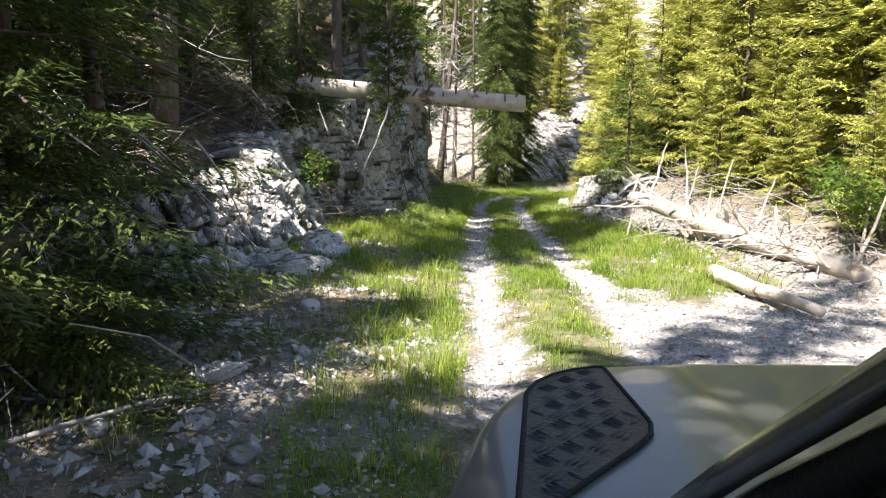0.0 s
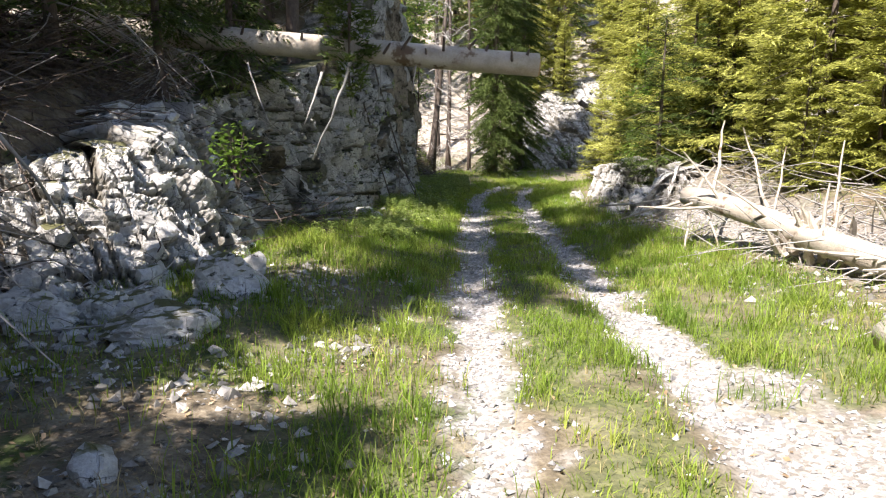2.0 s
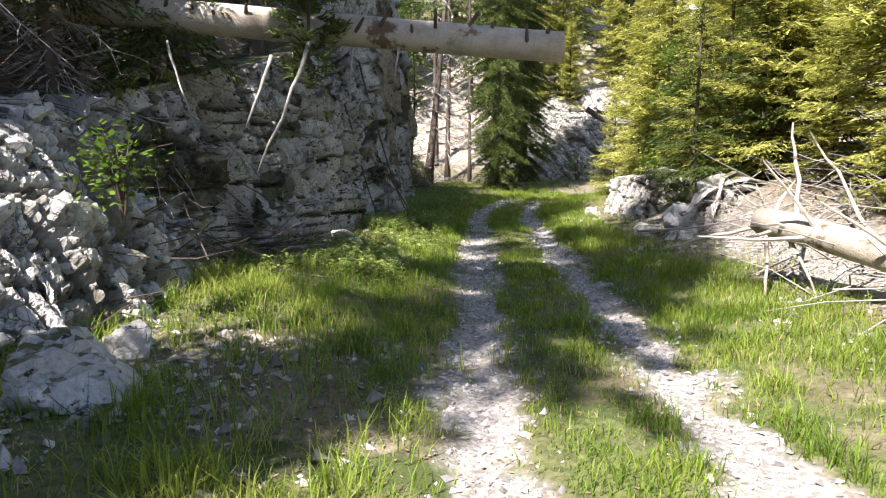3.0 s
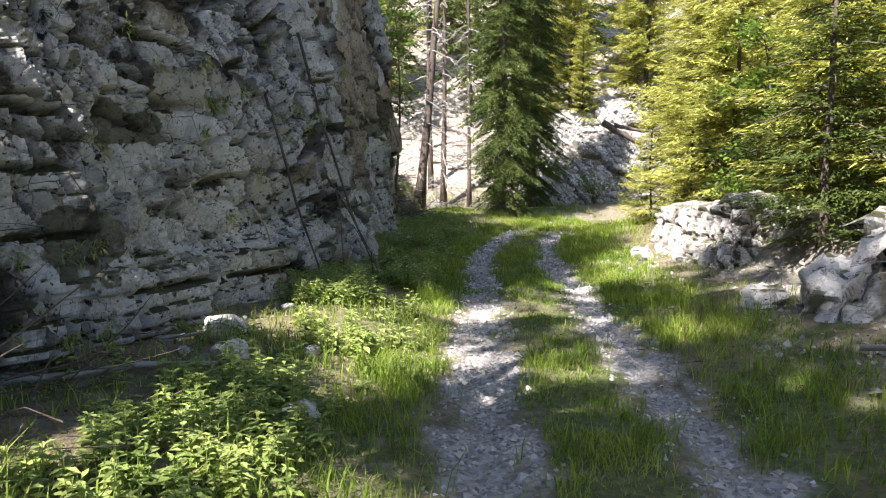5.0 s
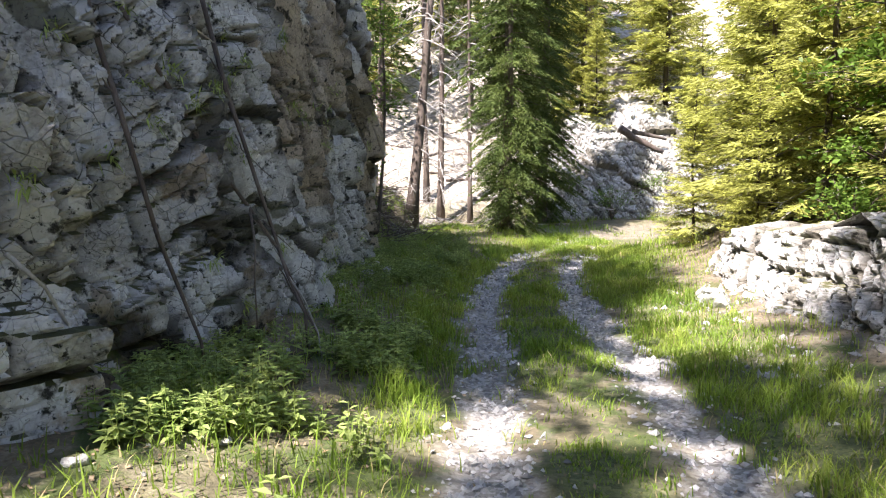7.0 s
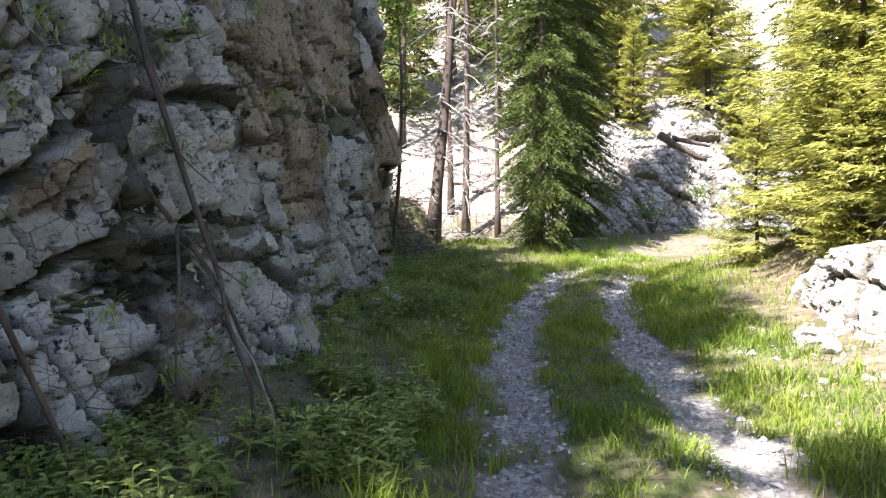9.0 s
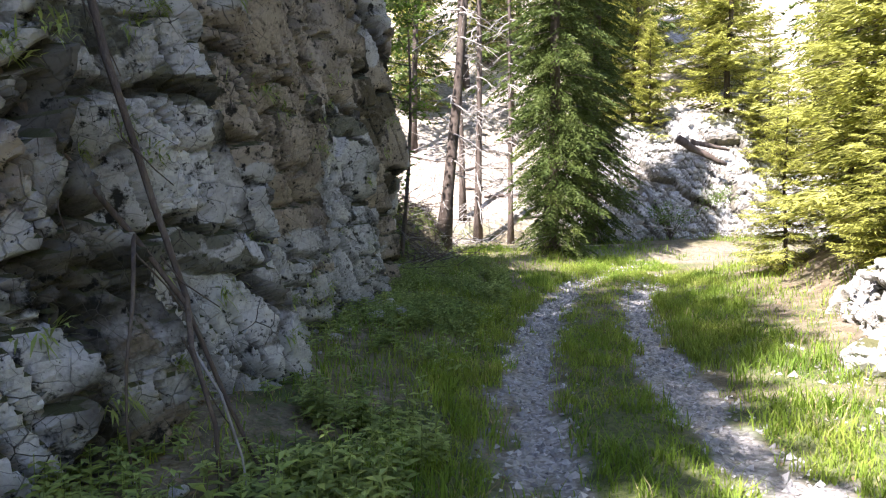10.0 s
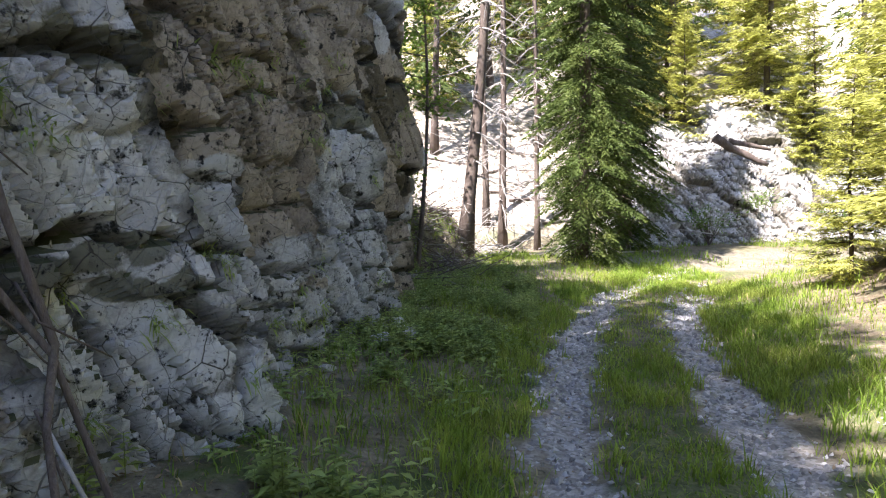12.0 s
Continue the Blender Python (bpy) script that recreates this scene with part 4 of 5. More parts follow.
# the rest of the forest up the hillside, plus unseen shade casters behind the start
forest_and_shade = spruce(10, 19, 2.5, 2.6, 0.16, 120, 13, NEEDLE, "tall spruce of the surrounding forest or added unseen for shade", 10, m=at(-4.4, -2.8), leaf=0.17, droop=0.5, fat=1.3)
stand(forest_and_shade, [(-3.0, -1.5, 1.1, 10), (-6.2, -4.2, 1.0, 30), (-3.6, -4.7, 1.0, 200), (-2.2, -3.9, 0.9, 100), (-6.6, -0.4, 0.55, 210), (-5.5, -1.6, 0.6, 140), (-0.6, -7.0, 1.0, 20), (2.6, -8.0, 1.0, 90), (6, -8, 1.0, 75), (-8.5, 14.5, 0.8, 10), (-7.4, 19.0, 0.8, 250), (-9.5, 19.0, 0.9, 120), (-8.0, 22.5, 0.9, 40), (-10.5, 24.0, 1.0, 330), (-11, 16.5, 1.0, 200), (-9.5, 11.5, 0.9, 300), (-12.5, 20, 1.1, 15), (-11.5, 28, 1.0, 100),
                (-3, 52, 1.0, 30), (1.5, 54, 0.95, 200), (4.6, 58, 1.0, 160), (-1, 59, 1.1, 250), (-11, 54, 1.0, 10), (9.5, 61, 1.1, 70), (-5, 64, 1.1, 140), (2.5, 67, 1.2, 300), (-14, 46, 1.0, 35),
                (3.2, 50.5, 0.8, 120), (6.5, 66, 1.1, 20), (12, 72, 1.2, 80), (-9, 70, 1.2, 130), (-2, 75, 1.2, 240), (16.5, 13.0, 1.1, 60), (17.5, 20.0, 1.1, 200), (17, 29, 1.1, 340), (16, 36, 1.1, 130), (20, 62, 1.1, 280)])
mixed = frond_spruce(5, 15, 2.6, 0.8, 0.15, SUNLIT_NEEDLE, "sunlit spruce on the slope with light green branches", 40, m=at(10.5, 15.0), step=0.32, per=9, gap=0.11, length=0.26, width=0.085, taper=0.5)
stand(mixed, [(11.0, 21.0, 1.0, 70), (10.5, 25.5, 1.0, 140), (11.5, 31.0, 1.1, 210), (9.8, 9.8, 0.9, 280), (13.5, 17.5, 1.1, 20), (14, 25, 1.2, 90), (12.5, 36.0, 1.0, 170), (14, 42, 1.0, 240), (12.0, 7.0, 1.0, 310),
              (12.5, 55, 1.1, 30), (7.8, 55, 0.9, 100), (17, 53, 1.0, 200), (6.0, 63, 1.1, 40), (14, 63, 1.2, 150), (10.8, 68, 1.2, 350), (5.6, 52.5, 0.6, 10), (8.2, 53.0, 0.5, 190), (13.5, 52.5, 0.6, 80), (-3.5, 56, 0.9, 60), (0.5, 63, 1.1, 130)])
slim = frond_spruce(7, 6.5, 1.5, 0.4, 0.08, NEEDLE, "slender dark green spruce, on the bank or added unseen for shade", 8, m=at(-6.4, 10.2), step=0.26, per=6, gap=0.09, length=0.15, width=0.042, droop=0.3)
# copies behind and left of the start are unseen, added only for shade
stand(slim, [(-4.4, -0.4, 1.5, 40), (-3.5, -2.2, 1.6, 220), (-5.2, -2.0, 1.6, 310), (-2.0, -2.6, 1.5, 170), (-8.5, 5.0, 1.2, 80), (-5.2, 1.6, 1.2, 130), (-4.2, 0.6, 1.0, 250), (-4.1, 8.0, 1.4, 20), (-6.2, 11.4, 1.2, 265), (-5.0, 13.3, 1.1, 35), (-4.9, 6.3, 1.45, 190), (-5.2, 15.6, 0.6, 120), (-7.2, 11.8, 0.9, 77), (-4.4, 21.9, 0.6, 90), (-8.2, 9.0, 1.0, 100), (-2.3, 36.0, 0.75, 20), (-1.9, 34.9, 0.5, 200)])
# unseen row along the cliff top, added to shade the track
for k in range(0, 11, 2):
    stand(slim, [(-3.4 + 0.25 * (k % 3), 22.4 + 1.05 * k, 0.62 + 0.06 * (k * 7 % 4), 47 * k)])
droopy = frond_spruce(8, 5.2, 1.25, 2.5, 0.11, NEEDLE, "dark spruce with drooping branches beside the log", 60, m=at(-3.5, 15.8), step=0.17, per=6, gap=0.07, length=0.13, width=0.04, droop=0.7, taper=0.5)
stand(droopy, [(-4.2, 14.6, 0.8, 80), (-5.0, 16.4, 0.85, 200)])
hung = thing("hanging_spruce_top", pose(-1.45, 15.15, 5.2, 180, 0, 0), "broken dark spruce top hanging over the log", "tree")
part("crown", spruce_crown(9, 2.9, 0.75, 0.1, 80, 80, 0.2, 0.06, 1.0, 0.5), NEEDLE, hung)
part("trunk", tube(np.array([[0, 0, -0.4], [0.03, 0, 1.2], [0, 0.02, 2.8]]), [0.05, 0.035, 0.01], 8), BARK, hung, smooth=True)
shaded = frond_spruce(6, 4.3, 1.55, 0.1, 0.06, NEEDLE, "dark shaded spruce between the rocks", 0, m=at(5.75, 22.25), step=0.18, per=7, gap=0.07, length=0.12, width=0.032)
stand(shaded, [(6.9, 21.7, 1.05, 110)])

def shrub(x, y, tall, wide, seed, label, lift=0.0, leaf=1.0):
    r = np.random.default_rng(seed)
    bush = thing("shrub", at(x, y, lift), label, "shrub", "leafy shrubs")
    stems, tips = [], []
    for k in range(14):
        a = r.uniform(0, 6.28)
        e = np.array([math.cos(a) * wide * r.uniform(0.3, 1), math.sin(a) * wide * r.uniform(0.3, 1), tall * r.uniform(0.5, 1)])
        p = np.stack([e * 0, e * 0.5 + [0, 0, 0.15 * tall], e])
        stems.append(tube(p, [0.014, 0.010, 0.004], 5, False))
        m = 22 if tall < 0.85 else 70
        tips.append(p[1] + (p[2] - p[1]) * r.uniform(-0.2, 1.1, (m, 1)) + r.normal(0, 0.13, (m, 3)))
    part("stem", merge(stems), BARK, bush)
    P = np.concatenate(tips)
    n = len(P)
    D = r.normal(size=(n, 3)) * [1, 1, 0.5]
    D /= np.linalg.norm(D, axis=1)[:, None]
    W = np.cross(D, r.normal(0, 0.4, (n, 3)) + [0, 0, 1])
    W /= np.linalg.norm(W, axis=1)[:, None]
    L = leaf * r.uniform(0.03, 0.065, n)[:, None]
    part("foliage", (np.stack([P - D * L, P + W * L * 0.55, P + D * L, P - W * L * 0.55], 1).reshape(-1, 3), np.arange(4 * n).reshape(-1, 4)), LEAF, bush)


for x, y, tall, wide, seed in ((6.1, 9.4, 1.1, 0.9, 1), (6.7, 8.0, 1.2, 1.0, 2), (6.4, 11.2, 0.9, 0.8, 3), (-2.6, 20.4, 0.5, 0.4, 6), (-1.9, 34.8, 2.2, 1.0, 7), (-2.4, 33.4, 4.2, 1.4, 8),
                               (6.4, 26.6, 0.9, 0.8, 9), (7.8, 47.2, 1.6, 1.3, 10), (5.7, 48.4, 2.2, 1.3, 11), (10.4, 50.4, 1.5, 1.4, 12), (12.3, 46.5, 1.8, 1.5, 13)):
    shrub(x, y, tall, wide, seed, "leafy light green shrub growing among the rocks")

shrub(-2.45, 12.45, 0.75, 0.24, 4, "thin leafy shrub rooted in the sunlit rubble bank", 0.95 - float(height(-2.45, 12.45)), 0.85)


def leafy_tree(x, y, tall, low, wide, count, seed, label):
    r = np.random.default_rng(seed)
    tree = thing("broadleaf_tree", at(x, y), label, "tree")
    q = np.linspace(0, 1, 8)
    wood = [tube(np.stack([0.25 * np.sin(q * 3), 0.1 * q, q * tall], -1), 0.06 * (1 - 0.85 * q), 7, False)]
    tips = []
    for k in range(26):
        h, a, L = r.uniform(low, tall), r.uniform(0, 6.28), wide * r.uniform(0.4, 1.0)
        p = np.stack([np.array([0.25 * math.sin(3 * h / tall), 0, h]), np.array([math.cos(a) * L * 0.5, math.sin(a) * L * 0.5, h + 0.2]), np.array([math.cos(a) * L, math.sin(a) * L, h + 0.15])])
        wood.append(tube(p, [0.018, 0.012, 0.004], 4, False))
        m = count // 26
        tips.append(p[1] + (p[2] - p[1]) * r.uniform(-0.6, 1.15, (m, 1)) + r.normal(0, 0.14, (m, 3)))
    part("trunk", merge(wood), BARK, tree, smooth=True)
    P = np.concatenate(tips)
    n = len(P)
    D = r.normal(size=(n, 3)) * [1, 1, 0.5]
    D /= np.linalg.norm(D, axis=1)[:, None]
    W = np.cross(D, r.normal(0, 0.4, (n, 3)) + [0, 0, 1])
    W /= np.linalg.norm(W, axis=1)[:, None]
    L = r.uniform(0.035, 0.075, n)[:, None]
    part("crown", (np.stack([P - D * L, P + W * L * 0.6, P + D * L, P - W * L * 0.6], 1).reshape(-1, 3), np.arange(4 * n).reshape(-1, 4)), LEAF, tree)


leafy_tree(-1.5, 35.4, 7.5, 3.2, 1.5, 2600, 61, "slender broadleaf tree with fresh green leaves")
leafy_tree(-2.6, 38.5, 8.0, 2.5, 1.8, 2600, 62, "slender broadleaf tree with fresh green leaves")
leafy_tree(6.9, 27.0, 3.6, 0.8, 1.3, 2200, 63, "small broadleaf tree in full sun")

# bare trunks before the hillside
def bare_trunk(x, y, tall, girth, lean, label, seed, dead):
    tree = thing("bare_trunk", at(x, y), label, "tree trunk", "bare trunks before the hillside")
    trunk, _, twigs = spruce_wood(seed, tall, girth, tall * 0.7, 1, 0.5, dead, lean, 1.9)
    part("trunk", trunk, BARK, tree, smooth=True)
    tagged(part("dead_wood", merge(twigs), GREYWOOD, tree, "bare grey dead branches"), kind="stuff")


bare_trunk(-0.95, 39.5, 14, 0.18, 0.10, "dark leaning spruce trunk at the edge of the cliff", 51, 30)
bare_trunk(0.05, 46.0, 16, 0.15, 0.0, "slim pale upright trunk with dead branches", 52, 70)
bare_trunk(1.2, 45.2, 13, 0.10, 0.01, "slim pale upright trunk with dead branches", 53, 40)
bare_trunk(-0.7, 47.6, 15, 0.13, -0.01, "slim pale upright trunk with dead branches", 54, 30)

# ---- fallen logs ----
log = thing("fallen_log", pose(0, 0, 0), "barkless fallen spruce log lying across above the track", "log")
q = np.linspace(0, 1, 24)
pts = np.stack([1.6 - 10.5 * q, 15.5 + 0.05 * np.sin(q * 7), 2.78 + 0.78 * q], -1)
part("stem", tube(pts, 0.185 + 0.03 * q, 20, True, 0.012), DEADWOOD, log, smooth=True)
part("cut_end", tube(np.stack([pts[0] + [0.012, 0, 0], pts[0] + [-0.01, 0, 0]]), 0.176, 20), CUTWOOD, log, "pale sawn end of the log")
for k in range(16):
    x = 1.5 - k * 0.33 - rng.uniform(0, 0.15)
    a = rng.uniform(-0.9, 0.9)
    z = float(np.interp(-x, -pts[:, 0], pts[:, 2]))
    c = np.array([x, 15.5 - 0.15 * math.cos(a), z + 0.15 * math.sin(a) + 0.05])
    dirn = np.array([rng.uniform(-0.2, 0.7), -math.cos(a) * 0.5, 0.75])
    L = rng.uniform(0.1, 0.28)
    part("branch_stub", tube(np.stack([c, c + dirn * L * 0.6, c + dirn * L]), [0.028, 0.022, 0.014], 6), BARK, log)

rlog = thing("fallen_dead_tree", pose(0, 0, 0), "broken sunlit dead trunk with bare branch stubs on the bank", "log")
a0, a1 = np.array([4.1, 15.25, 0.68]), np.array([5.35, 8.2, 0.12])
q = np.linspace(0, 1, 16)
part("stem", tube(a0 + (a1 - a0) * q[:, None] + 0.03 * np.sin(q * 9)[:, None], 0.17 - 0.03 * q, 14, True, 0.03), DEADWOOD, rlog, smooth=True)
for k in range(26):
    s = rng.uniform(0.0, 1.0)
    c = a0 + (a1 - a0) * s
    ang = rng.uniform(-0.3, 3.5)
    dirn = np.array([math.cos(ang), 0.35 + rng.normal(0, 0.25), abs(math.sin(ang)) * rng.choice([1, 1, 1, -0.4])])
    L = rng.uniform(0.35, 1.25)
    mid = c + dirn * L * 0.5 + rng.normal(0, 0.03, 3)
    part("dead_branch", tube(np.stack([c, mid, c + dirn * L]), [0.030, 0.022, 0.008], 6), DEADWOOD, rlog)

splinters = []
for k in range(26):
    c = a0 + (a1 - a0) * rng.uniform(0.36, 0.46) + [rng.normal(0, 0.10), 0, rng.uniform(-0.35, 0.05)]
    e = c + [rng.normal(-0.05, 0.10), rng.normal(-0.08, 0.10), rng.uniform(0.12, 0.42)]
    splinters.append(tube(np.stack([c, (c + e) / 2 + rng.normal(0, 0.015, 3), e]), [0.055, 0.04, 0.010], 5, False))
part("splintered_stump", merge(splinters), DEADWOOD, rlog, "torn splintered wood where the trunk broke")


def stick(name, points, thick, label, group, mat=GREYWOOD, sides=6):
    p = np.asarray(points, dtype=float)
    if len(p) < 4:
        q = np.linspace(0, len(p) - 1, 7)
        p = np.stack([np.interp(q, np.arange(len(p)), p[:, c]) for c in range(3)], -1)
        p[1:-1] += rng.normal(0, 0.009, (len(p) - 2, 3)) * np.linalg.norm(p[-1] - p[0]) / 1.5
    ob = new(name, mesh_from(name, *tube(p, np.linspace(thick, thick * 0.45, len(p)), sides, True, 0.09), mat, True))
    return tagged(ob, label, "branch", group)


POLES = "dead poles against the cliff"
stick("leaning_pole", [(-1.99, 23.65, 3.6), (-1.62, 23.52, 2.2), (-1.49, 23.48, 1.85), (-1.32, 23.46, 1.3), (-1.16, 23.5, 0.75), (-1.02, 23.25, 0.5), (-0.79, 23.0, 0.15), (-0.74, 22.95, -0.4)], 0.026, "dark dead pole leaning against the cliff", POLES, BARK)
stick("leaning_pole", [(-2.09, 22.35, 2.8), (-1.76, 22.95, 1.86), (-1.64, 23.12, 1.58), (-1.39, 23.35, 1.12), (-1.16, 23.48, 0.72), (-0.89, 23.43, 0.12), (-0.67, 23.38, -0.3)], 0.024, "dark dead pole leaning against the cliff", POLES, BARK)
stick("leaning_pole", [(-2.29, 22.0, 3.3), (-2.07, 21.95, 2.42), (-1.88, 21.9, 1.8), (-1.69, 21.96, 0.96), (-1.44, 22.1, 0.1), (-1.39, 22.12, -0.3)], 0.025, "dark dead pole leaning against the cliff", POLES, BARK)
stick("leaning_pole", [(-1.84, 20.4, 1.0), (-1.76, 20.6, 0.78), (-1.70, 21.0, 0.15), (-1.64, 21.1, -0.3)], 0.014, "pale bare stick leaning against the cliff", POLES)
stick("leaning_pole", [(-1.39, 23.35, 1.15), (-1.27, 23.1, 0.8), (-1.24, 22.95, 0.45), (-1.22, 22.9, 0.2), (-1.19, 22.9, -0.3)], 0.012, "brown bare stick leaning against the cliff", POLES, BARK)
stick("leaning_pole", [(-1.02, 23.25, 0.5), (-0.84, 23.2, 0.25), (-0.69, 23.1, -0.06), (-0.64, 23.08, -0.4)], 0.010, "pale bare stick leaning against the cliff", POLES)
for px, py, pz in ((-2.1, 21.95, 2.3), (-1.76, 23.05, 1.7), (-1.45, 23.35, 1.12), (-1.1, 23.3, 0.55), (-1.8, 23.56, 2.6), (-1.55, 23.48, 1.85), (-1.3, 23.48, 1.0)):
    stick("dead_twig", [(px, py, pz), (px + rng.uniform(0.05, 0.2), py - 0.08, pz - rng.uniform(0.1, 0.3)), (px + rng.uniform(0.2, 0.4), py + rng.uniform(-0.2, 0.2), pz - rng.uniform(0.3, 0.6))], 0.008, "thin dead twig on a leaning pole", "twigs on the poles", BARK, 4)
stick("leaning_pole", [(-2.42, 22.2, 3.3), (-2.22, 22.5, 3.16), (-1.98, 23.0, 2.94), (-1.74, 23.5, 2.74)], 0.016, "pale bare branch sticking out from the cliff", POLES, DEADWOOD)
stick("leaning_pole", [(-3.62, 9.5, 1.85), (-3.5, 9.68, 1.6), (-3.36, 9.9, 1.24), (-3.2, 10.25, 0.55)], 0.022, "pale dead stick leaning on the rubble bank", "sticks on the bank")
HANG = "bare sticks hanging below the log"
for pts_, w_ in ((((-1.4, 14.95, 2.75), (-1.55, 14.75, 2.2), (-1.95, 14.6, 1.25)), 0.028), (((-1.85, 15.0, 2.6), (-1.95, 14.8, 2.2), (-2.1, 14.7, 1.75)), 0.024), (((-0.95, 15.35, 2.75), (-1.0, 15.3, 2.2)), 0.02),
                 (((-2.9, 14.6, 2.7), (-2.7, 14.4, 2.2), (-2.45, 14.2, 1.7)), 0.015), (((-0.4, 15.4, 2.75), (-0.45, 15.3, 2.3)), 0.014)):
    stick("hanging_stick", pts_, w_, "bare pale stick hanging below the fallen log", HANG)
def lying(*spots):
    return [(x, y, float(height(x, y)) + 0.045) for x, y in spots]


stick("fallen_branch", lying((-2.7, 17.2), (-2.3, 17.35), (-1.9, 17.6), (-1.5, 17.7), (-1.1, 17.9)), 0.033, "bare grey branch lying below the cliff", "branches on the ground")
stick("fallen_branch", lying((-2.2, 18.5), (-1.9, 18.7), (-1.65, 18.8), (-1.4, 19.0)), 0.024, "bare grey branch lying below the cliff", "branches on the ground")
stick("fallen_branch", [(-2.5, 3.5, 0.1), (-1.9, 4.0, 0.16), (-1.35, 4.6, 0.1)], 0.018, "bare grey branch lying on the bare soil", "branches on the ground")
stick("fallen_branch", [(-2.9, 4.2, 0.1), (-2.2, 4.5, 0.12), (-1.5, 5.3, 0.06)], 0.02, "bare grey branch lying on the bare soil", "branches on the ground")
stick("fallen_branch", [(3.0, 16.8, 0.35), (3.9, 16.3, 0.5), (4.6, 15.9, 0.75)], 0.02, "bare grey branch lying by the dead tree", "branches on the ground")
stick("plank_log", [(3.78, 9.6, 0.02), (3.85, 8.5, 0.04), (3.98, 7.1, 0.05)], 0.13, "pale barkless log half buried in the gravel", "branches on the ground", DEADWOOD, 10)
r_ = np.random.default_rng(81)
for k in range(26):
    x, y = r_.uniform(-4, 6), r_.uniform(48, 60)
    a, L = r_.normal(0, 0.5), r_.uniform(1.0, 3.5)
    ends = [(x + math.cos(a) * L * e, y + math.sin(a) * L * e) for e in (-0.5, 0, 0.5)]
    stick("hill_branch", [(u, w, float(height(u, w)) + 0.1) for u, w in ends], r_.uniform(0.03, 0.09), "grey fallen branch on the sunny hillside", "branches on the hillside", BARK if k % 2 else GREYWOOD)
stick("slope_log", [(9.0, 51.0, 4.0), (10.0, 51.1, 3.4), (11.2, 51.0, 2.8)], 0.2, "weathered log lying on the rocky slope", "logs on the slope", BARK, 10)
stick("slope_log", [(9.8, 51.6, 3.9), (11.6, 51.9, 3.5)], 0.14, "weathered log lying on the rocky slope", "logs on the slope", BARK, 10)


def brush_pile(x, y, spread, count, seed, label, size=1.0, mat=GREYWOOD):
    r = np.random.default_rng(seed)
    out = []
    for _ in range(count):
        px, py = x + r.normal(0, spread[0]), y + r.normal(0, spread[1])
        a, L = r.uniform(0, 6.28), r.uniform(0.3, 1.3) * size
        z = float(height(px, py)) + abs(r.normal(0.12, spread[2]))
        d = np.array([math.cos(a), math.sin(a), r.normal(0, 0.35)]) * L
        p = np.array([px, py, z])
        out.append(tube(np.stack([p, p + d * 0.5 + r.normal(0, 0.06, 3), p + d]), [0.010 * size, 0.007 * size, 0.003 * size], 4, False))
    ob = new("brush_pile", mesh_from("brush_pile", *merge(out), mat))
    tagged(ob, label, "dead brush", kind="stuff")


brush_pile(-4.3, 13.8, (0.7, 0.8, 0.3), 320, 5, "tangle of dead brown twigs on top of the bank", 0.9, BARK)
brush_pile(-5.0, 9.6, (1.0, 1.2, 0.25), 160, 6, "tangle of dead brown twigs on top of the bank")
brush_pile(-5.2, 12.4, (0.9, 1.2, 0.3), 800, 15, "dense dark brushwood on the slope above the rocks", 1.1, BARK)
brush_pile(-5.6, 9.0, (0.7, 0.9, 0.25), 400, 16, "dense grey brushwood on the slope above the rocks", 1.1)
brush_pile(-3.9, 15.6, (0.8, 0.8, 0.4), 300, 17, "dark twigs hanging round the fallen log", 1.0, BARK)
brush_pile(-2.3, 16.8, (0.4, 0.8, 0.02), 80, 18, "dead sticks and twigs strewn below the cliff", 0.6, BARK)
brush_pile(5.2, 12.0, (0.5, 2.2, 0.2), 240, 7, "tangle of bare dead twigs round the fallen tree")
brush_pile(6.0, 17.5, (0.7, 1.6, 0.25), 160, 8, "tangle of bare dead twigs on the bank")
brush_pile(-2.6, 4.0, (0.4, 0.9, 0.02), 40, 9, "dead twigs strewn over the soil")
brush_pile(0.5, 50.5, (3.5, 2.6, 0.25), 260, 11, "fallen branches and brush on the sunny hillside", 2.2)
brush_pile(-1.8, 44.6, (1.6, 1.4, 0.12), 160, 12, "dead brush at the foot of the hillside", 1.6)
brush_pile(-1.5, 37.2, (0.6, 1.8, 0.08), 420, 10, "roots and dead twigs on the earth bank at the end of the cliff", 1.2, BARK)
brush_pile(-1.2, 37.8, (0.5, 1.6, 0.05), 160, 21, "pale dead twigs on the earth bank at the end of the cliff", 0.9)

for foot, tip, w_ in (((4.35, 14.9, 0.7), (5.5, 17.5, 1.95), 0.035), ((5.1, 14.5, 0.5), (6.3, 18.5, 1.85), 0.03), ((4.6, 13.4, 0.4), (5.3, 14.6, 1.5), 0.02), ((4.8, 12.3, 0.4), (5.6, 13.6, 1.6), 0.022),
                      ((5.0, 11.2, 0.3), (5.9, 12.4, 1.3), 0.022), ((4.1, 15.1, 0.6), (3.75, 14.3, -0.05), 0.03), ((4.2, 14.9, 0.6), (4.15, 14.0, 0.0), 0.028), ((4.2, 15.3, 0.6), (3.3, 16.4, 0.15), 0.03)):
    stick("dead_stick", [foot, tuple((np.array(foot) + tip) / 2 + [0, 0, 0.05]), tip], w_, "bare silvery dead stick rising from the fallen tree", "sticks of the fallen tree", DEADWOOD)

far_log = thing("far_log", pose(0, 0, 0), "pale cut log lying on the ground before the hillside", "log")
part("stem", tube(np.stack([np.linspace(0.4, 5.4, 8), np.linspace(42.8, 44.4, 8), np.full(8, -0.52)], -1), 0.17, 14, True, 0.01), DEADWOOD, far_log, smooth=True)

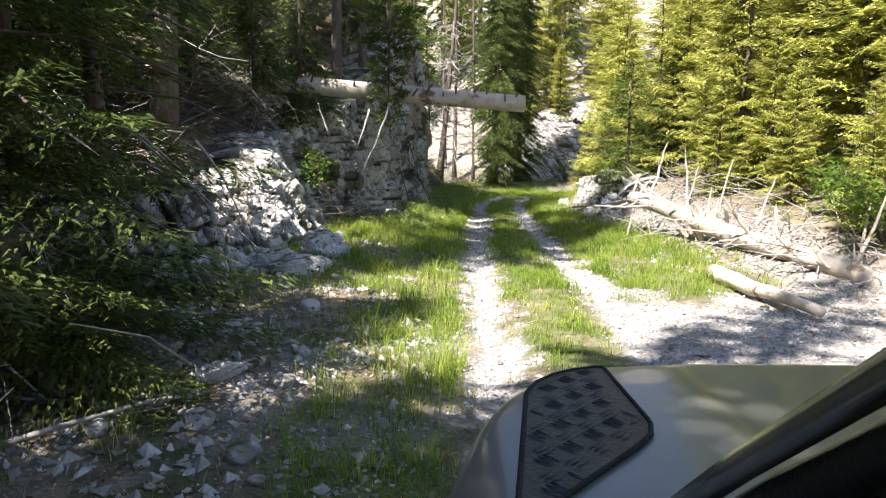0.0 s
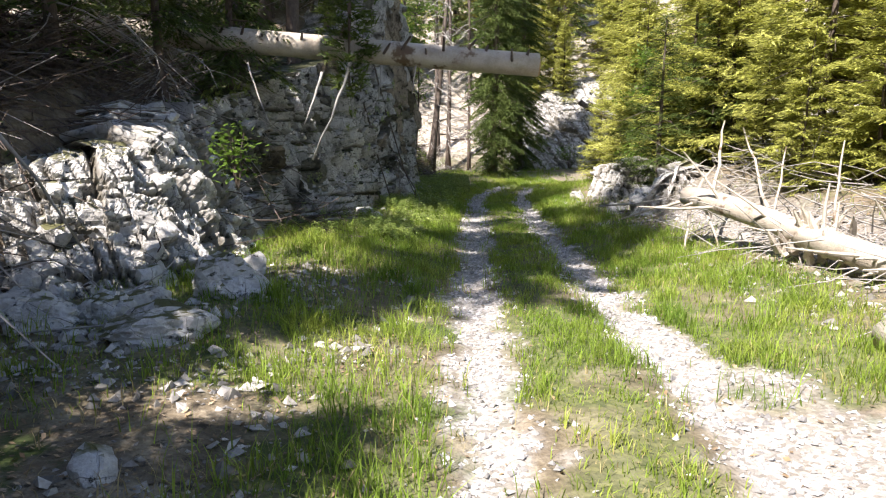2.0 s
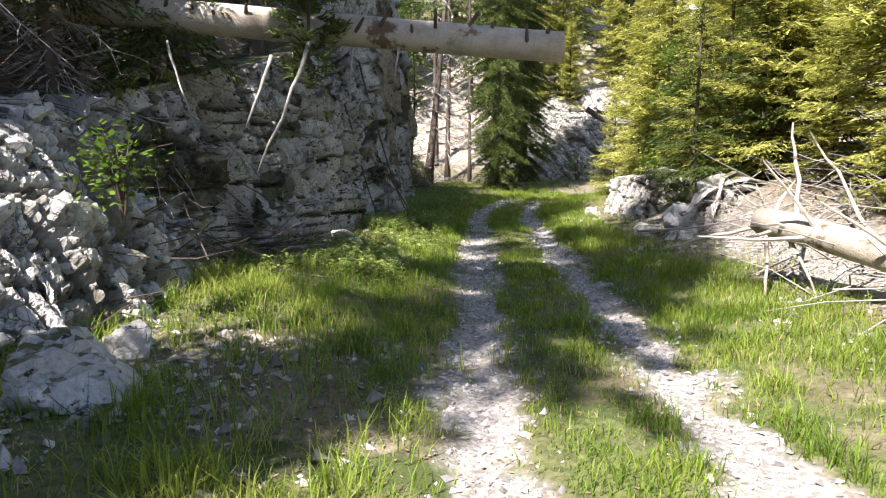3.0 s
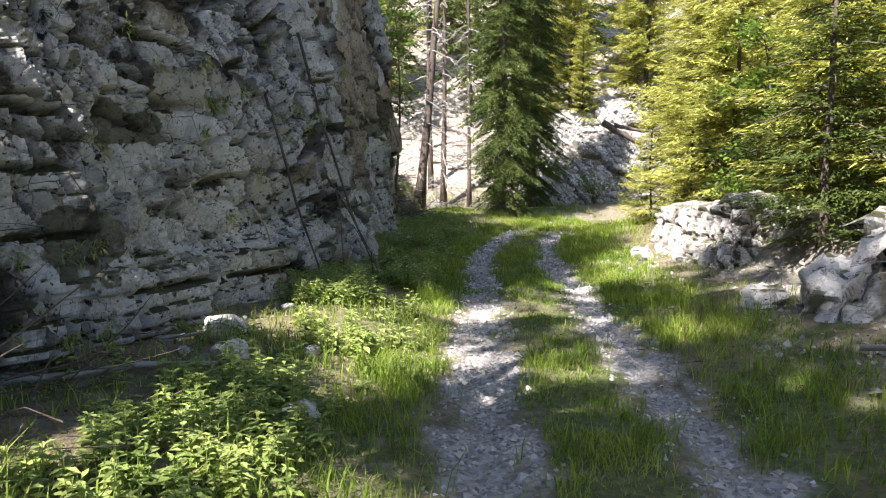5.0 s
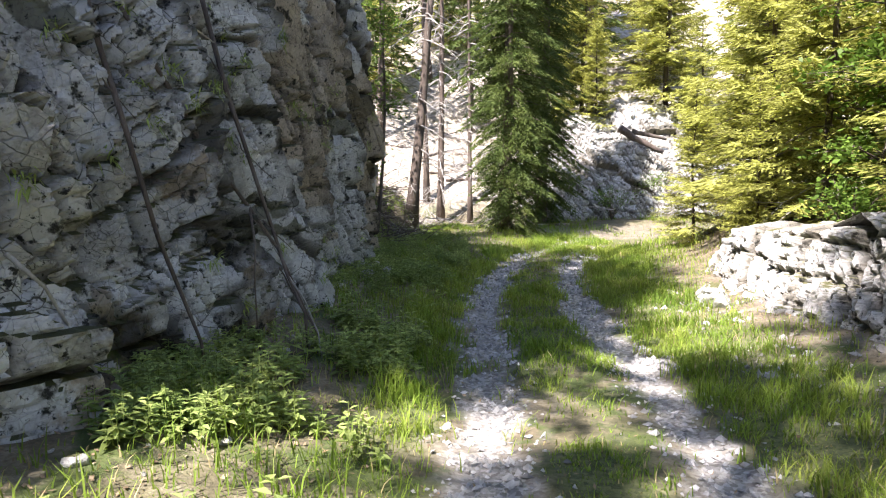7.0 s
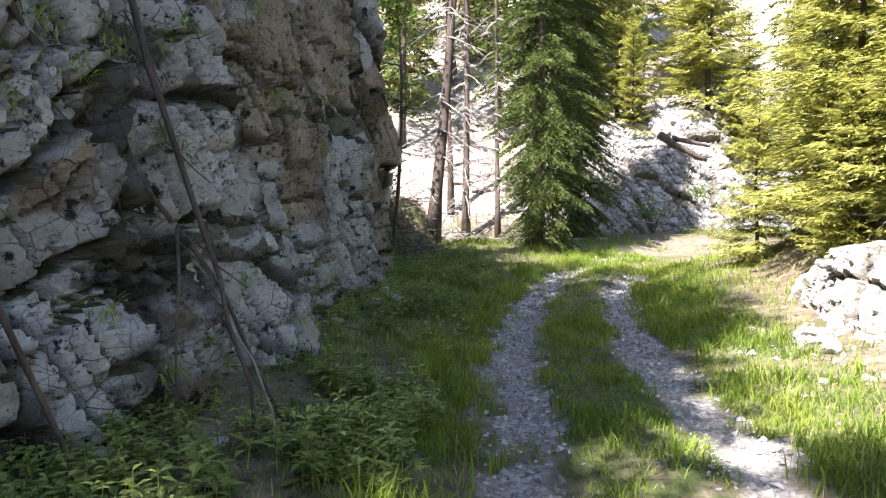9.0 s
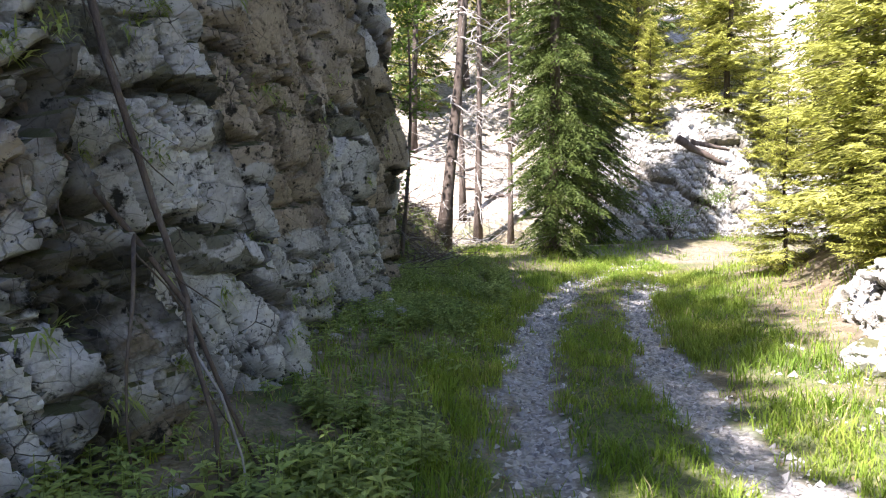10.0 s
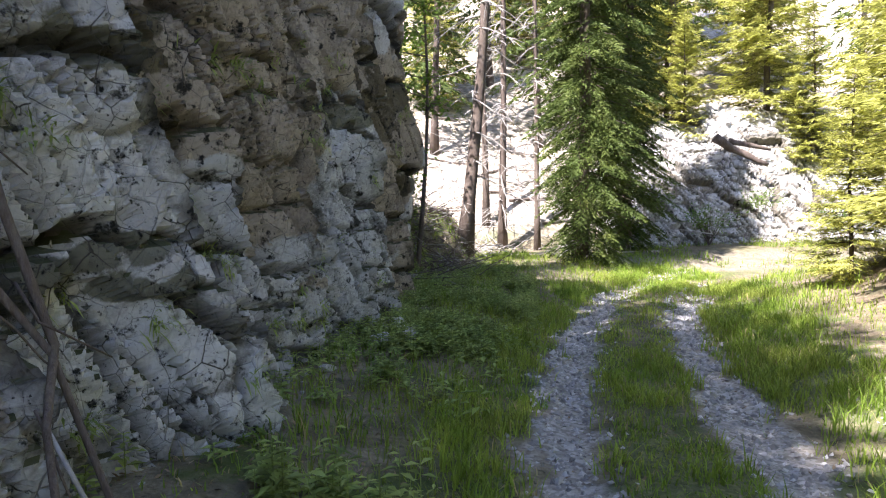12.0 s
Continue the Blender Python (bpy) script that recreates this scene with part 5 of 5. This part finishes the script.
# ---- the car ----
PAINT = material("grey_green_paint", [(0.3, 0.135, 0.14, 0.135), (0.7, 0.175, 0.18, 0.165)], 3, 200, 0.32, 0.02, [(0.22, 0.215, 0.19, 7.0, 0.68)], coat=0.4)
RIB = material("worn_plate_ribs", [(0.3, 0.05, 0.05, 0.052), (0.7, 0.12, 0.12, 0.125)], 8, 90, 0.35, 0.1, metal=0.6)
TRIM = material("bright_window_trim", [(0.3, 0.45, 0.46, 0.40), (0.7, 0.6, 0.6, 0.54)], 6, 60, 0.22, 0.05, metal=0.9)
PLATE = material("black_chequer_plate", [(0.3, 0.012, 0.012, 0.013), (0.7, 0.03, 0.03, 0.032)], 6, 90, 0.42, 0.2)
RUBBER = material("tyre_rubber", [(0.3, 0.012, 0.012, 0.012), (0.7, 0.03, 0.029, 0.027)], 5, 60, 0.9, 0.4)
GLASSY = material("dark_car_glass", [(0.3, 0.006, 0.007, 0.007), (0.7, 0.010, 0.011, 0.011)], 3, 30, 0.05, 0)
STEEL = material("wheel_steel", [(0.3, 0.2, 0.2, 0.2), (0.7, 0.3, 0.3, 0.3)], 5, 50, 0.45, 0.1, metal=0.8)
LAMPGLASS = material("lamp_glass", [(0.3, 0.5, 0.5, 0.48), (0.7, 0.65, 0.65, 0.62)], 5, 50, 0.1, 0)


def loft(sections):
    """Quads between rows of points."""
    s = np.asarray(sections, dtype=float)
    a, b = s.shape[:2]
    i = np.arange(a - 1)[:, None] * b + np.arange(b - 1)[None]
    return s.reshape(-1, 3), np.stack([i, i + 1, i + b + 1, i + b], -1).reshape(-1, 4)


def rounded_box(x0, x1, y0, y1, z0, z1, bevel=0.04, segs=3):
    bm = bmesh.new()
    bmesh.ops.create_cube(bm, size=1.0)
    for v in bm.verts:
        v.co = ((x0 + x1) / 2 + v.co.x * (x1 - x0), (y0 + y1) / 2 + v.co.y * (y1 - y0), (z0 + z1) / 2 + v.co.z * (z1 - z0))
    bmesh.ops.bevel(bm, geom=bm.edges[:], offset=bevel, segments=segs, affect="EDGES")
    return bm


CAR_X = 0.88
car = thing("off_road_car", pose(CAR_X, 0, float(height(CAR_X, -0.6)) + 0.02), "grey-green off-road car with chequer plate on its wing", "car")
HALF = 0.93


def bonnet_front(x):
    """Where the bonnet ends ahead, with a well rounded corner."""
    return 1.70 + 0.07 * smooth_step(0.375, 0.285, abs(x)) - 0.70 * np.clip((abs(x) - 0.35) / 0.58, 0, 1) ** 3.5


def bonnet_z(x, y):
    """Height of the bonnet and wings over the car's own ground."""
    a = abs(x)
    z = 1.18 + 0.03 * (1 - (a / HALF) ** 2)
    z = z - 0.13 * np.clip(1 - (bonnet_front(x) - y) / 0.2, 0, 1) ** 2.2 - 0.10 * np.clip((a - 0.78) / 0.15, 0, 1) ** 2
    return z - 0.02 * smooth_step(0.375, 0.285, a)


bxs = np.concatenate([np.linspace(-HALF, -0.52, 24), np.linspace(-0.50, 0.50, 80), np.linspace(0.52, HALF, 24)])
BX, BT = np.meshgrid(bxs, 1 - (1 - np.linspace(0, 1, 44)) ** 1.6)
BY = 0.55 + (bonnet_front(BX) - 0.55) * BT
top = np.stack([BX, BY, bonnet_z(BX, BY)], -1)
v, f = loft(top[::-1])
part("bonnet", (v, f), PAINT, car, "grey bonnet with a creased middle", True)
edge = np.concatenate([top[:, 0], top[-1, 1:], top[::-1, -1][1:]])
part("wing_side", loft([np.stack([edge[:, 0], edge[:, 1], np.full(len(edge), z)], -1) if z < 1.0 else edge for z in (0.55, 0.8, 0.95, 1.2)]), PAINT, car, smooth=True)


def plate_span(y):
    """Left and right edge of the chequer plate."""
    return (np.interp(y, [0.86, 0.95, 1.36, 1.43, 1.485, 1.51, 1.52], [-0.785, -0.775, -0.72, -0.69, -0.645, -0.59, -0.54]),
            np.interp(y, [0.86, 0.99, 1.09, 1.14, 1.19, 1.51, 1.52], [-0.775, -0.655, -0.56, -0.522, -0.508, -0.525, -0.535]))


pl = []
for y in np.linspace(0.86, 1.52, 60):
    xs = np.linspace(*plate_span(y), 12)
    pl.append(np.stack([xs, np.full(12, y), bonnet_z(xs, np.full(12, y)) + 0.006], -1))
plate = part("chequer_plate", loft(pl[::-1]), PLATE, car, "black chequer plate on the wing top", True)
pl = np.array(pl)
rim = np.concatenate([pl[:, 0], pl[::-1, -1], pl[:1, 0]])
part("seal", tube(rim, 0.005, 6, False), RUBBER, plate, "black rubber edge", True)
bars = []
for k in range(16):
    for j in range(6):
        x, y = -0.765 + 0.048 * j, 0.90 + 0.048 * k
        s = 1 if (j + k) % 2 else -1
        for o in (-0.012, 0.0, 0.012):
            c = np.array([x - o * 0.7, y + o * 0.7 * s, 0])
            lo, hi = plate_span(c[1])
            if lo + 0.02 < c[0] < hi - 0.02 and c[1] < 1.49:
                c[2] = float(bonnet_z(c[0], c[1])) + 0.0065
                d, w, up = np.array([0.017, 0.017 * s, 0]), np.array([0.0025, -0.0025 * s, 0]), np.array([0, 0, 0.0022])
                bars.append((np.array([c - d, c - w, c + d, c + w, c - d * 0.75 + up, c + d * 0.75 + up]), np.array([[0, 1, 5, 4], [1, 2, 5, 5], [4, 5, 3, 0], [5, 2, 3, 3]])[[0, 2]]))
part("plate_ribs", merge(bars), RIB, plate, "worn raised ribs of the plate")
# windscreen, pillars, cabin
for s in (-1, 1):
    part("windscreen_pillar", tube(np.stack([[s * 0.57, 0.80, 1.20], [s * 0.55, 0.62, 1.37], [s * 0.535, 0.38, 1.57], [s * 0.515, 0.03, 1.86]]), 0.024, 10), PLATE, car, "black windscreen pillar", True)
    part("window_trim", tube(np.stack([[s * 0.60, 0.83, 1.22], [s * 0.58, 0.65, 1.39], [s * 0.565, 0.41, 1.595], [s * 0.545, 0.06, 1.885]]), 0.017, 8), TRIM, car, "bright strip along the windscreen pillar", True)
    part("cabin_side", rounded_box(s * 0.86 - 0.03, s * 0.86 + 0.03, -2.6, 0.6, 0.5, 1.18, 0.02), PAINT, car, smooth=False)
    part("side_window", loft([[[s * 0.80, -2.5, 1.18], [s * 0.80, -0.3, 1.18]], [[s * 0.61, -2.45, 1.86], [s * 0.61, -0.3, 1.86]]]), GLASSY, car)
    for y in (-2.0, 0.95):
        wheel = part("wheel", tube(np.stack([[s * 0.87, y, 0.37], [s * 0.84, y, 0.37], [s * 0.66, y, 0.37], [s * 0.63, y, 0.37]]), [0.33, 0.37, 0.37, 0.33], 28), RUBBER, car, "black off-road tyre", True)
        part("rim", tube(np.stack([[s * 0.88, y, 0.37], [s * 0.70, y, 0.37]]), [0.2, 0.21], 24), STEEL, wheel, "steel wheel rim")
    part("headlight", tube(np.stack([[s * 0.62, 1.60, 0.9], [s * 0.62, 1.69, 0.9], [s * 0.62, 1.71, 0.9]]), [0.09, 0.09, 0.07], 20), LAMPGLASS, car, "round headlight")
part("windscreen", loft([[[-0.57, 0.80, 1.19], [0.57, 0.80, 1.19]], [[-0.52, 0.03, 1.85], [0.52, 0.03, 1.85]]]), GLASSY, car, "dark windscreen")
part("roof", rounded_box(-0.62, 0.62, -2.55, 0.04, 1.85, 1.93, 0.03), PAINT, car)
part("rear_body", rounded_box(-0.84, 0.84, -2.62, -2.5, 0.5, 1.9, 0.03), PAINT, car)
part("floor_pan", rounded_box(-0.8, 0.8, -2.5, 1.5, 0.4, 0.55, 0.03), PLATE, car)
part("bumper", rounded_box(-0.85, 0.85, 1.66, 1.78, 0.42, 0.6, 0.03), PLATE, car, "black front bumper")

# ---- low plants ----
def grass_cover(n, seed, low, high, keep, wide=0.006, span=(-3.4, 6.0, 1.5, 43.5)):
    r = np.random.default_rng(seed)
    x, y = r.uniform(span[0], span[1], n), span[2] + (span[3] - span[2]) * r.uniform(0, 1, n) ** 1.1
    ok = r.uniform(0, 1, n) < keep(x, y)
    x, y = x[ok], y[ok]
    n = len(x)
    hgt = r.uniform(low, high, n) * (0.32 + 0.75 * (fractal(x * 1.6, y * 1.6, 61) + 0.5) + 0.55 * smooth_step(0.0, 0.4, fractal(x * 3.7, y * 3.7, 63))) * (1 - 0.35 * np.exp(-(lateral(x, y) / 0.6) ** 2))
    a, bend = r.uniform(0, 6.283, n), r.uniform(0.15, 1.1, n) * hgt
    z = height(x, y) - 0.015
    base = np.stack([x, y, z], -1)
    o = np.stack([np.cos(a), np.sin(a), a * 0], -1)
    w = np.stack([-np.sin(a), np.cos(a), a * 0], -1) * (wide * (1 + 0.03 * y))[:, None] * r.uniform(0.7, 1.4, n)[:, None]
    mid = base + o * (bend * 0.3)[:, None] + np.stack([x * 0, x * 0, hgt * 0.6], -1)
    tip = base + o * bend[:, None] + np.stack([x * 0, x * 0, hgt], -1)
    v = np.stack([base - w, base + w, mid + w * 0.8, mid - w * 0.8, tip], 1).reshape(-1, 3)
    i = np.arange(n) * 5
    return v, [np.stack([i, i + 1, i + 2, i + 3], -1), np.stack([i + 3, i + 2, i + 4], -1)]


grass = new("grass", mesh_from("grass", *grass_cover(560000, 5, 0.05, 0.24, lambda x, y: grass_keep(x, y) * (0.3 + 0.7 * smooth_step(-0.3, 0.1, fractal(x * 3.7, y * 3.7, 63))), 0.0028), GRASS))
tagged(grass, "long fresh green grass on the verges and between the ruts", "grass", kind="stuff")
far_grass = new("far_grass", mesh_from("far_grass", *grass_cover(26000, 8, 0.1, 0.3, lambda x, y: 0.75 * smooth_step(-0.2, 0.15, fractal(x * 0.8, y * 0.8, 73)) * (y < np.interp(x, HILL_X, HILL_Y) - 0.3) * (abs(lateral(x, y)) > 0.5), 0.004, (4.5, 15.0, 30.0, 50.0)), GRASS))
tagged(far_grass, "sunlit green grass at the bend of the track", "grass", kind="stuff")
dry = new("dry_grass", mesh_from("dry_grass", *grass_cover(110000, 6, 0.04, 0.17, lambda x, y: np.where((y < 13) & (lateral(x, y) < -0.6) & (x > soft(y, CLIFF_Y, CLIFF_X)), 0.3, 0.5 * grass_keep(x, y)) * (fractal(x * 0.9, y * 0.9, 77) > -0.1) * (gravel_mask(x, y) < 0.4), 0.0028), DRYGRASS))
tagged(dry, "dry straw-coloured grass among the green", "grass", kind="stuff")


def gravel_cover(n, seed):
    r = np.random.default_rng(seed)
    x, y = r.uniform(-3.0, 5.5, n), 1.5 + 40 * r.uniform(0, 1, n) ** 1.6
    ok = r.uniform(0, 1, n) < gravel_mask(x, y) ** 1.5 + 0.18 * smooth_step(0.6, 0.25, abs(abs(lateral(x, y)) - 0.78))
    x, y = x[ok], y[ok]
    n = len(x)
    s = 0.008 + 0.022 * r.uniform(0, 1, n) ** 4 + 0.0004 * y
    o = np.array([[1, 0, 0], [0, 1, 0], [-1, 0, 0], [0, -1, 0], [0, 0, 0.8], [0, 0, -0.5]])
    v = o[None] * s[:, None, None] * r.uniform(0.55, 1.5, (n, 6, 1)) + r.normal(0, 0.25, (n, 6, 3)) * s[:, None, None]
    v = v + np.stack([x, y, height(x, y) + 0.2 * s], -1)[:, None]
    f = np.array([[0, 1, 4], [1, 2, 4], [2, 3, 4], [3, 0, 4], [1, 0, 5], [2, 1, 5], [3, 2, 5], [0, 3, 5]])
    return v.reshape(-1, 3), (f[None] + 6 * np.arange(n)[:, None, None]).reshape(-1, 3)


gravel = new("gravel", mesh_from("gravel", *gravel_cover(110000, 9), GRAVEL))
tagged(gravel, "loose pale limestone gravel in the ruts and beside the track", "gravel", kind="stuff")


def rubble_cover(n, seed):
    """Broken chips of limestone and clods on the bare soil of the left verge and the right bank's foot."""
    r = np.random.default_rng(seed)
    x, y = r.uniform(-3.2, -0.2, n), r.uniform(2.4, 13.0, n)
    far = r.uniform(0, 1, n) < 0.35
    x, y = np.where(far, r.uniform(3.4, 5.6, n), x), np.where(far, r.uniform(10.0, 27.0, n), y)
    ok = fractal(x * 1.4, y * 1.4, 33) + 0.25 * r.normal(0, 1, n) > 0.05
    x, y = x[ok], y[ok]
    n = len(x)
    s = 0.010 + 0.05 * r.uniform(0, 1, n) ** 5
    o = np.array([[1, 0, 0], [0, 1, 0], [-1, 0, 0], [0, -1, 0], [0, 0, 0.7], [0, 0, -0.5]])
    v = o[None] * s[:, None, None] * r.uniform(0.5, 1.6, (n, 6, 1)) + r.normal(0, 0.28, (n, 6, 3)) * s[:, None, None]
    v = v + np.stack([x, y, height(x, y) + 0.15 * s], -1)[:, None]
    f = np.array([[0, 1, 4], [1, 2, 4], [2, 3, 4], [3, 0, 4], [1, 0, 5], [2, 1, 5], [3, 2, 5], [0, 3, 5]])
    return v.reshape(-1, 3), (f[None] + 6 * np.arange(n)[:, None, None]).reshape(-1, 3)


RUBBLE = material("limestone_chips", [(0.3, 0.16, 0.14, 0.115), (0.5, 0.33, 0.315, 0.29), (0.7, 0.55, 0.545, 0.53)], 2.0, 50, 0.9, 0.3, vary=0.55)
rubble = new("rubble", mesh_from("rubble", *rubble_cover(16000, 29), RUBBLE))
tagged(rubble, "pale broken limestone chips scattered over the soil", "rubble", kind="stuff")


def herb_cover(n, seed, keep, size):
    """Leafy stalks: whorls of pointed leaves."""
    r = np.random.default_rng(seed)
    x, y = r.uniform(-3.2, 1.0, n), r.uniform(8, 38, n)
    ok = r.uniform(0, 1, n) < keep(x, y)
    x, y = x[ok], y[ok]
    V = []
    for px, py in zip(x, y):
        z, tall = float(height(px, py)), r.uniform(0.5, 1.3) * size
        k = int(r.integers(9, 18))
        q = np.sort(r.uniform(0.15, 1, k))
        a = np.arange(k) * 2.4 + r.uniform(0, 6)
        L = (0.09 + 0.06 * r.uniform(0, 1, k)) * (1.15 - 0.6 * q) * (size / 0.3) ** 0.5
        o = np.stack([np.cos(a), np.sin(a), r.uniform(-0.1, 0.6, k)], -1)
        w = np.stack([-np.sin(a), np.cos(a), a * 0], -1) * (L * r.uniform(0.16, 0.28, k))[:, None]
        b = np.stack([px + 0 * q, py + 0 * q, z + tall * q], -1)
        m = b + o * (L * 0.5)[:, None]
        t = b + o * L[:, None] - np.array([0, 0, 1]) * (0.25 * L)[:, None]
        V.append(np.stack([b, m + w, t, m - w], 1).reshape(-1, 3))
        s = np.array([[px - 0.003, py, z], [px + 0.003, py, z], [px + 0.002, py, z + tall], [px - 0.002, py, z + tall]])
        V.append(s)
    v = np.concatenate(V)
    return v, np.arange(len(v)).reshape(-1, 4)


def herb_keep(x, y):
    lat = lateral(x, y)
    n = fractal(x * 0.9, y * 0.9, 91)
    return smooth_step(np.where(y > 19, -1.25, -1.6), np.where(y > 19, -1.9, -2.2), lat) * smooth_step(-0.35, 0.1, x - soft(y, CLIFF_Y, CLIFF_X)) * smooth_step(-0.25, 0.3, n) * (0.8 + 0.2 * smooth_step(19, 23, y)) * smooth_step(15, 16.5, y)


herbs = new("herbs", mesh_from("herbs", *herb_cover(20000, 11, herb_keep, 0.22), HERB))
tagged(herbs, "leafy green herbs growing below the cliff", "plants", kind="stuff")
tall_herbs = new("tall_herbs", mesh_from("tall_herbs", *herb_cover(7000, 12, lambda x, y: herb_keep(x, y) * (lateral(x, y) > -2.5) * (y > 17), 0.35), HERB))
tagged(tall_herbs, "tall pale green leafy herbs among the grass", "plants", kind="stuff")


def litter_cover(n, seed):
    """Dead leaves and chips lying on the soil."""
    r = np.random.default_rng(seed)
    x, y = r.uniform(-4.5, 6.5, n), 1.5 + 36 * r.uniform(0, 1, n) ** 1.7
    lat = lateral(x, y)
    ok = r.uniform(0, 1, n) < np.clip(smooth_step(-0.9, -1.8, lat) + smooth_step(2.4, 3.2, lat) + 0.12, 0, 1)
    x, y = x[ok], y[ok]
    n = len(x)
    a, L = r.uniform(0, 6.283, n), r.uniform(0.008, 0.028, n)
    d = np.stack([np.cos(a), np.sin(a), r.normal(0, 0.3, n)], -1) * L[:, None]
    w = np.stack([-np.sin(a), np.cos(a), r.normal(0, 0.5, n)], -1) * (L * r.uniform(0.15, 0.6, n))[:, None]
    p = np.stack([x, y, height(x, y) + 0.012], -1)
    return np.stack([p - d, p + w, p + d, p - w], 1).reshape(-1, 3), np.arange(4 * n).reshape(-1, 4)


DEADLEAF = material("dead_leaf", [(0.3, 0.10, 0.065, 0.035), (0.5, 0.24, 0.17, 0.10), (0.7, 0.45, 0.37, 0.27)], 3, 20, 0.85, 0, vary=0.5)
litter = new("leaf_litter", mesh_from("leaf_litter", *litter_cover(75000, 15), DEADLEAF))
tagged(litter, "brown dead leaves and chips strewn over the soil", "leaf litter", kind="stuff")


def ledge_plants(points, count, seed):
    r = np.random.default_rng(seed)
    V = []
    for _ in range(count):
        i, j = int(r.integers(8, 170)), int(r.integers(10, points.shape[1] - 10))
        p = points[i, j] + [-0.03, 0, 0]
        n = int(r.integers(25, 70))
        a = r.uniform(-1.3, 1.3, n)
        L = r.uniform(0.06, 0.2, n)
        o = np.stack([np.cos(a) * 0.7, np.sin(a) * 0.8, r.uniform(-0.9, 0.7, n)], -1) * L[:, None]
        w = np.stack([-np.sin(a), np.cos(a), a * 0], -1) * r.uniform(0.003, 0.012, n)[:, None]
        b = p + r.normal(0, 0.05, (n, 3)) * [0.4, 1.6, 0.6]
        V.append(np.stack([b, b + o * 0.5 + w + [0, 0, 0.02], b + o, b + o * 0.5 - w + [0, 0, 0.02]], 1).reshape(-1, 3))
    v = np.concatenate(V)
    return v, np.arange(len(v)).reshape(-1, 4)


plants = new("ledge_plants", mesh_from("ledge_plants", *ledge_plants(ob_points["cliff"], 300, 19), HERB))
tagged(plants, "small dark green tufts growing in the cracks of the cliff", "plants", kind="stuff")
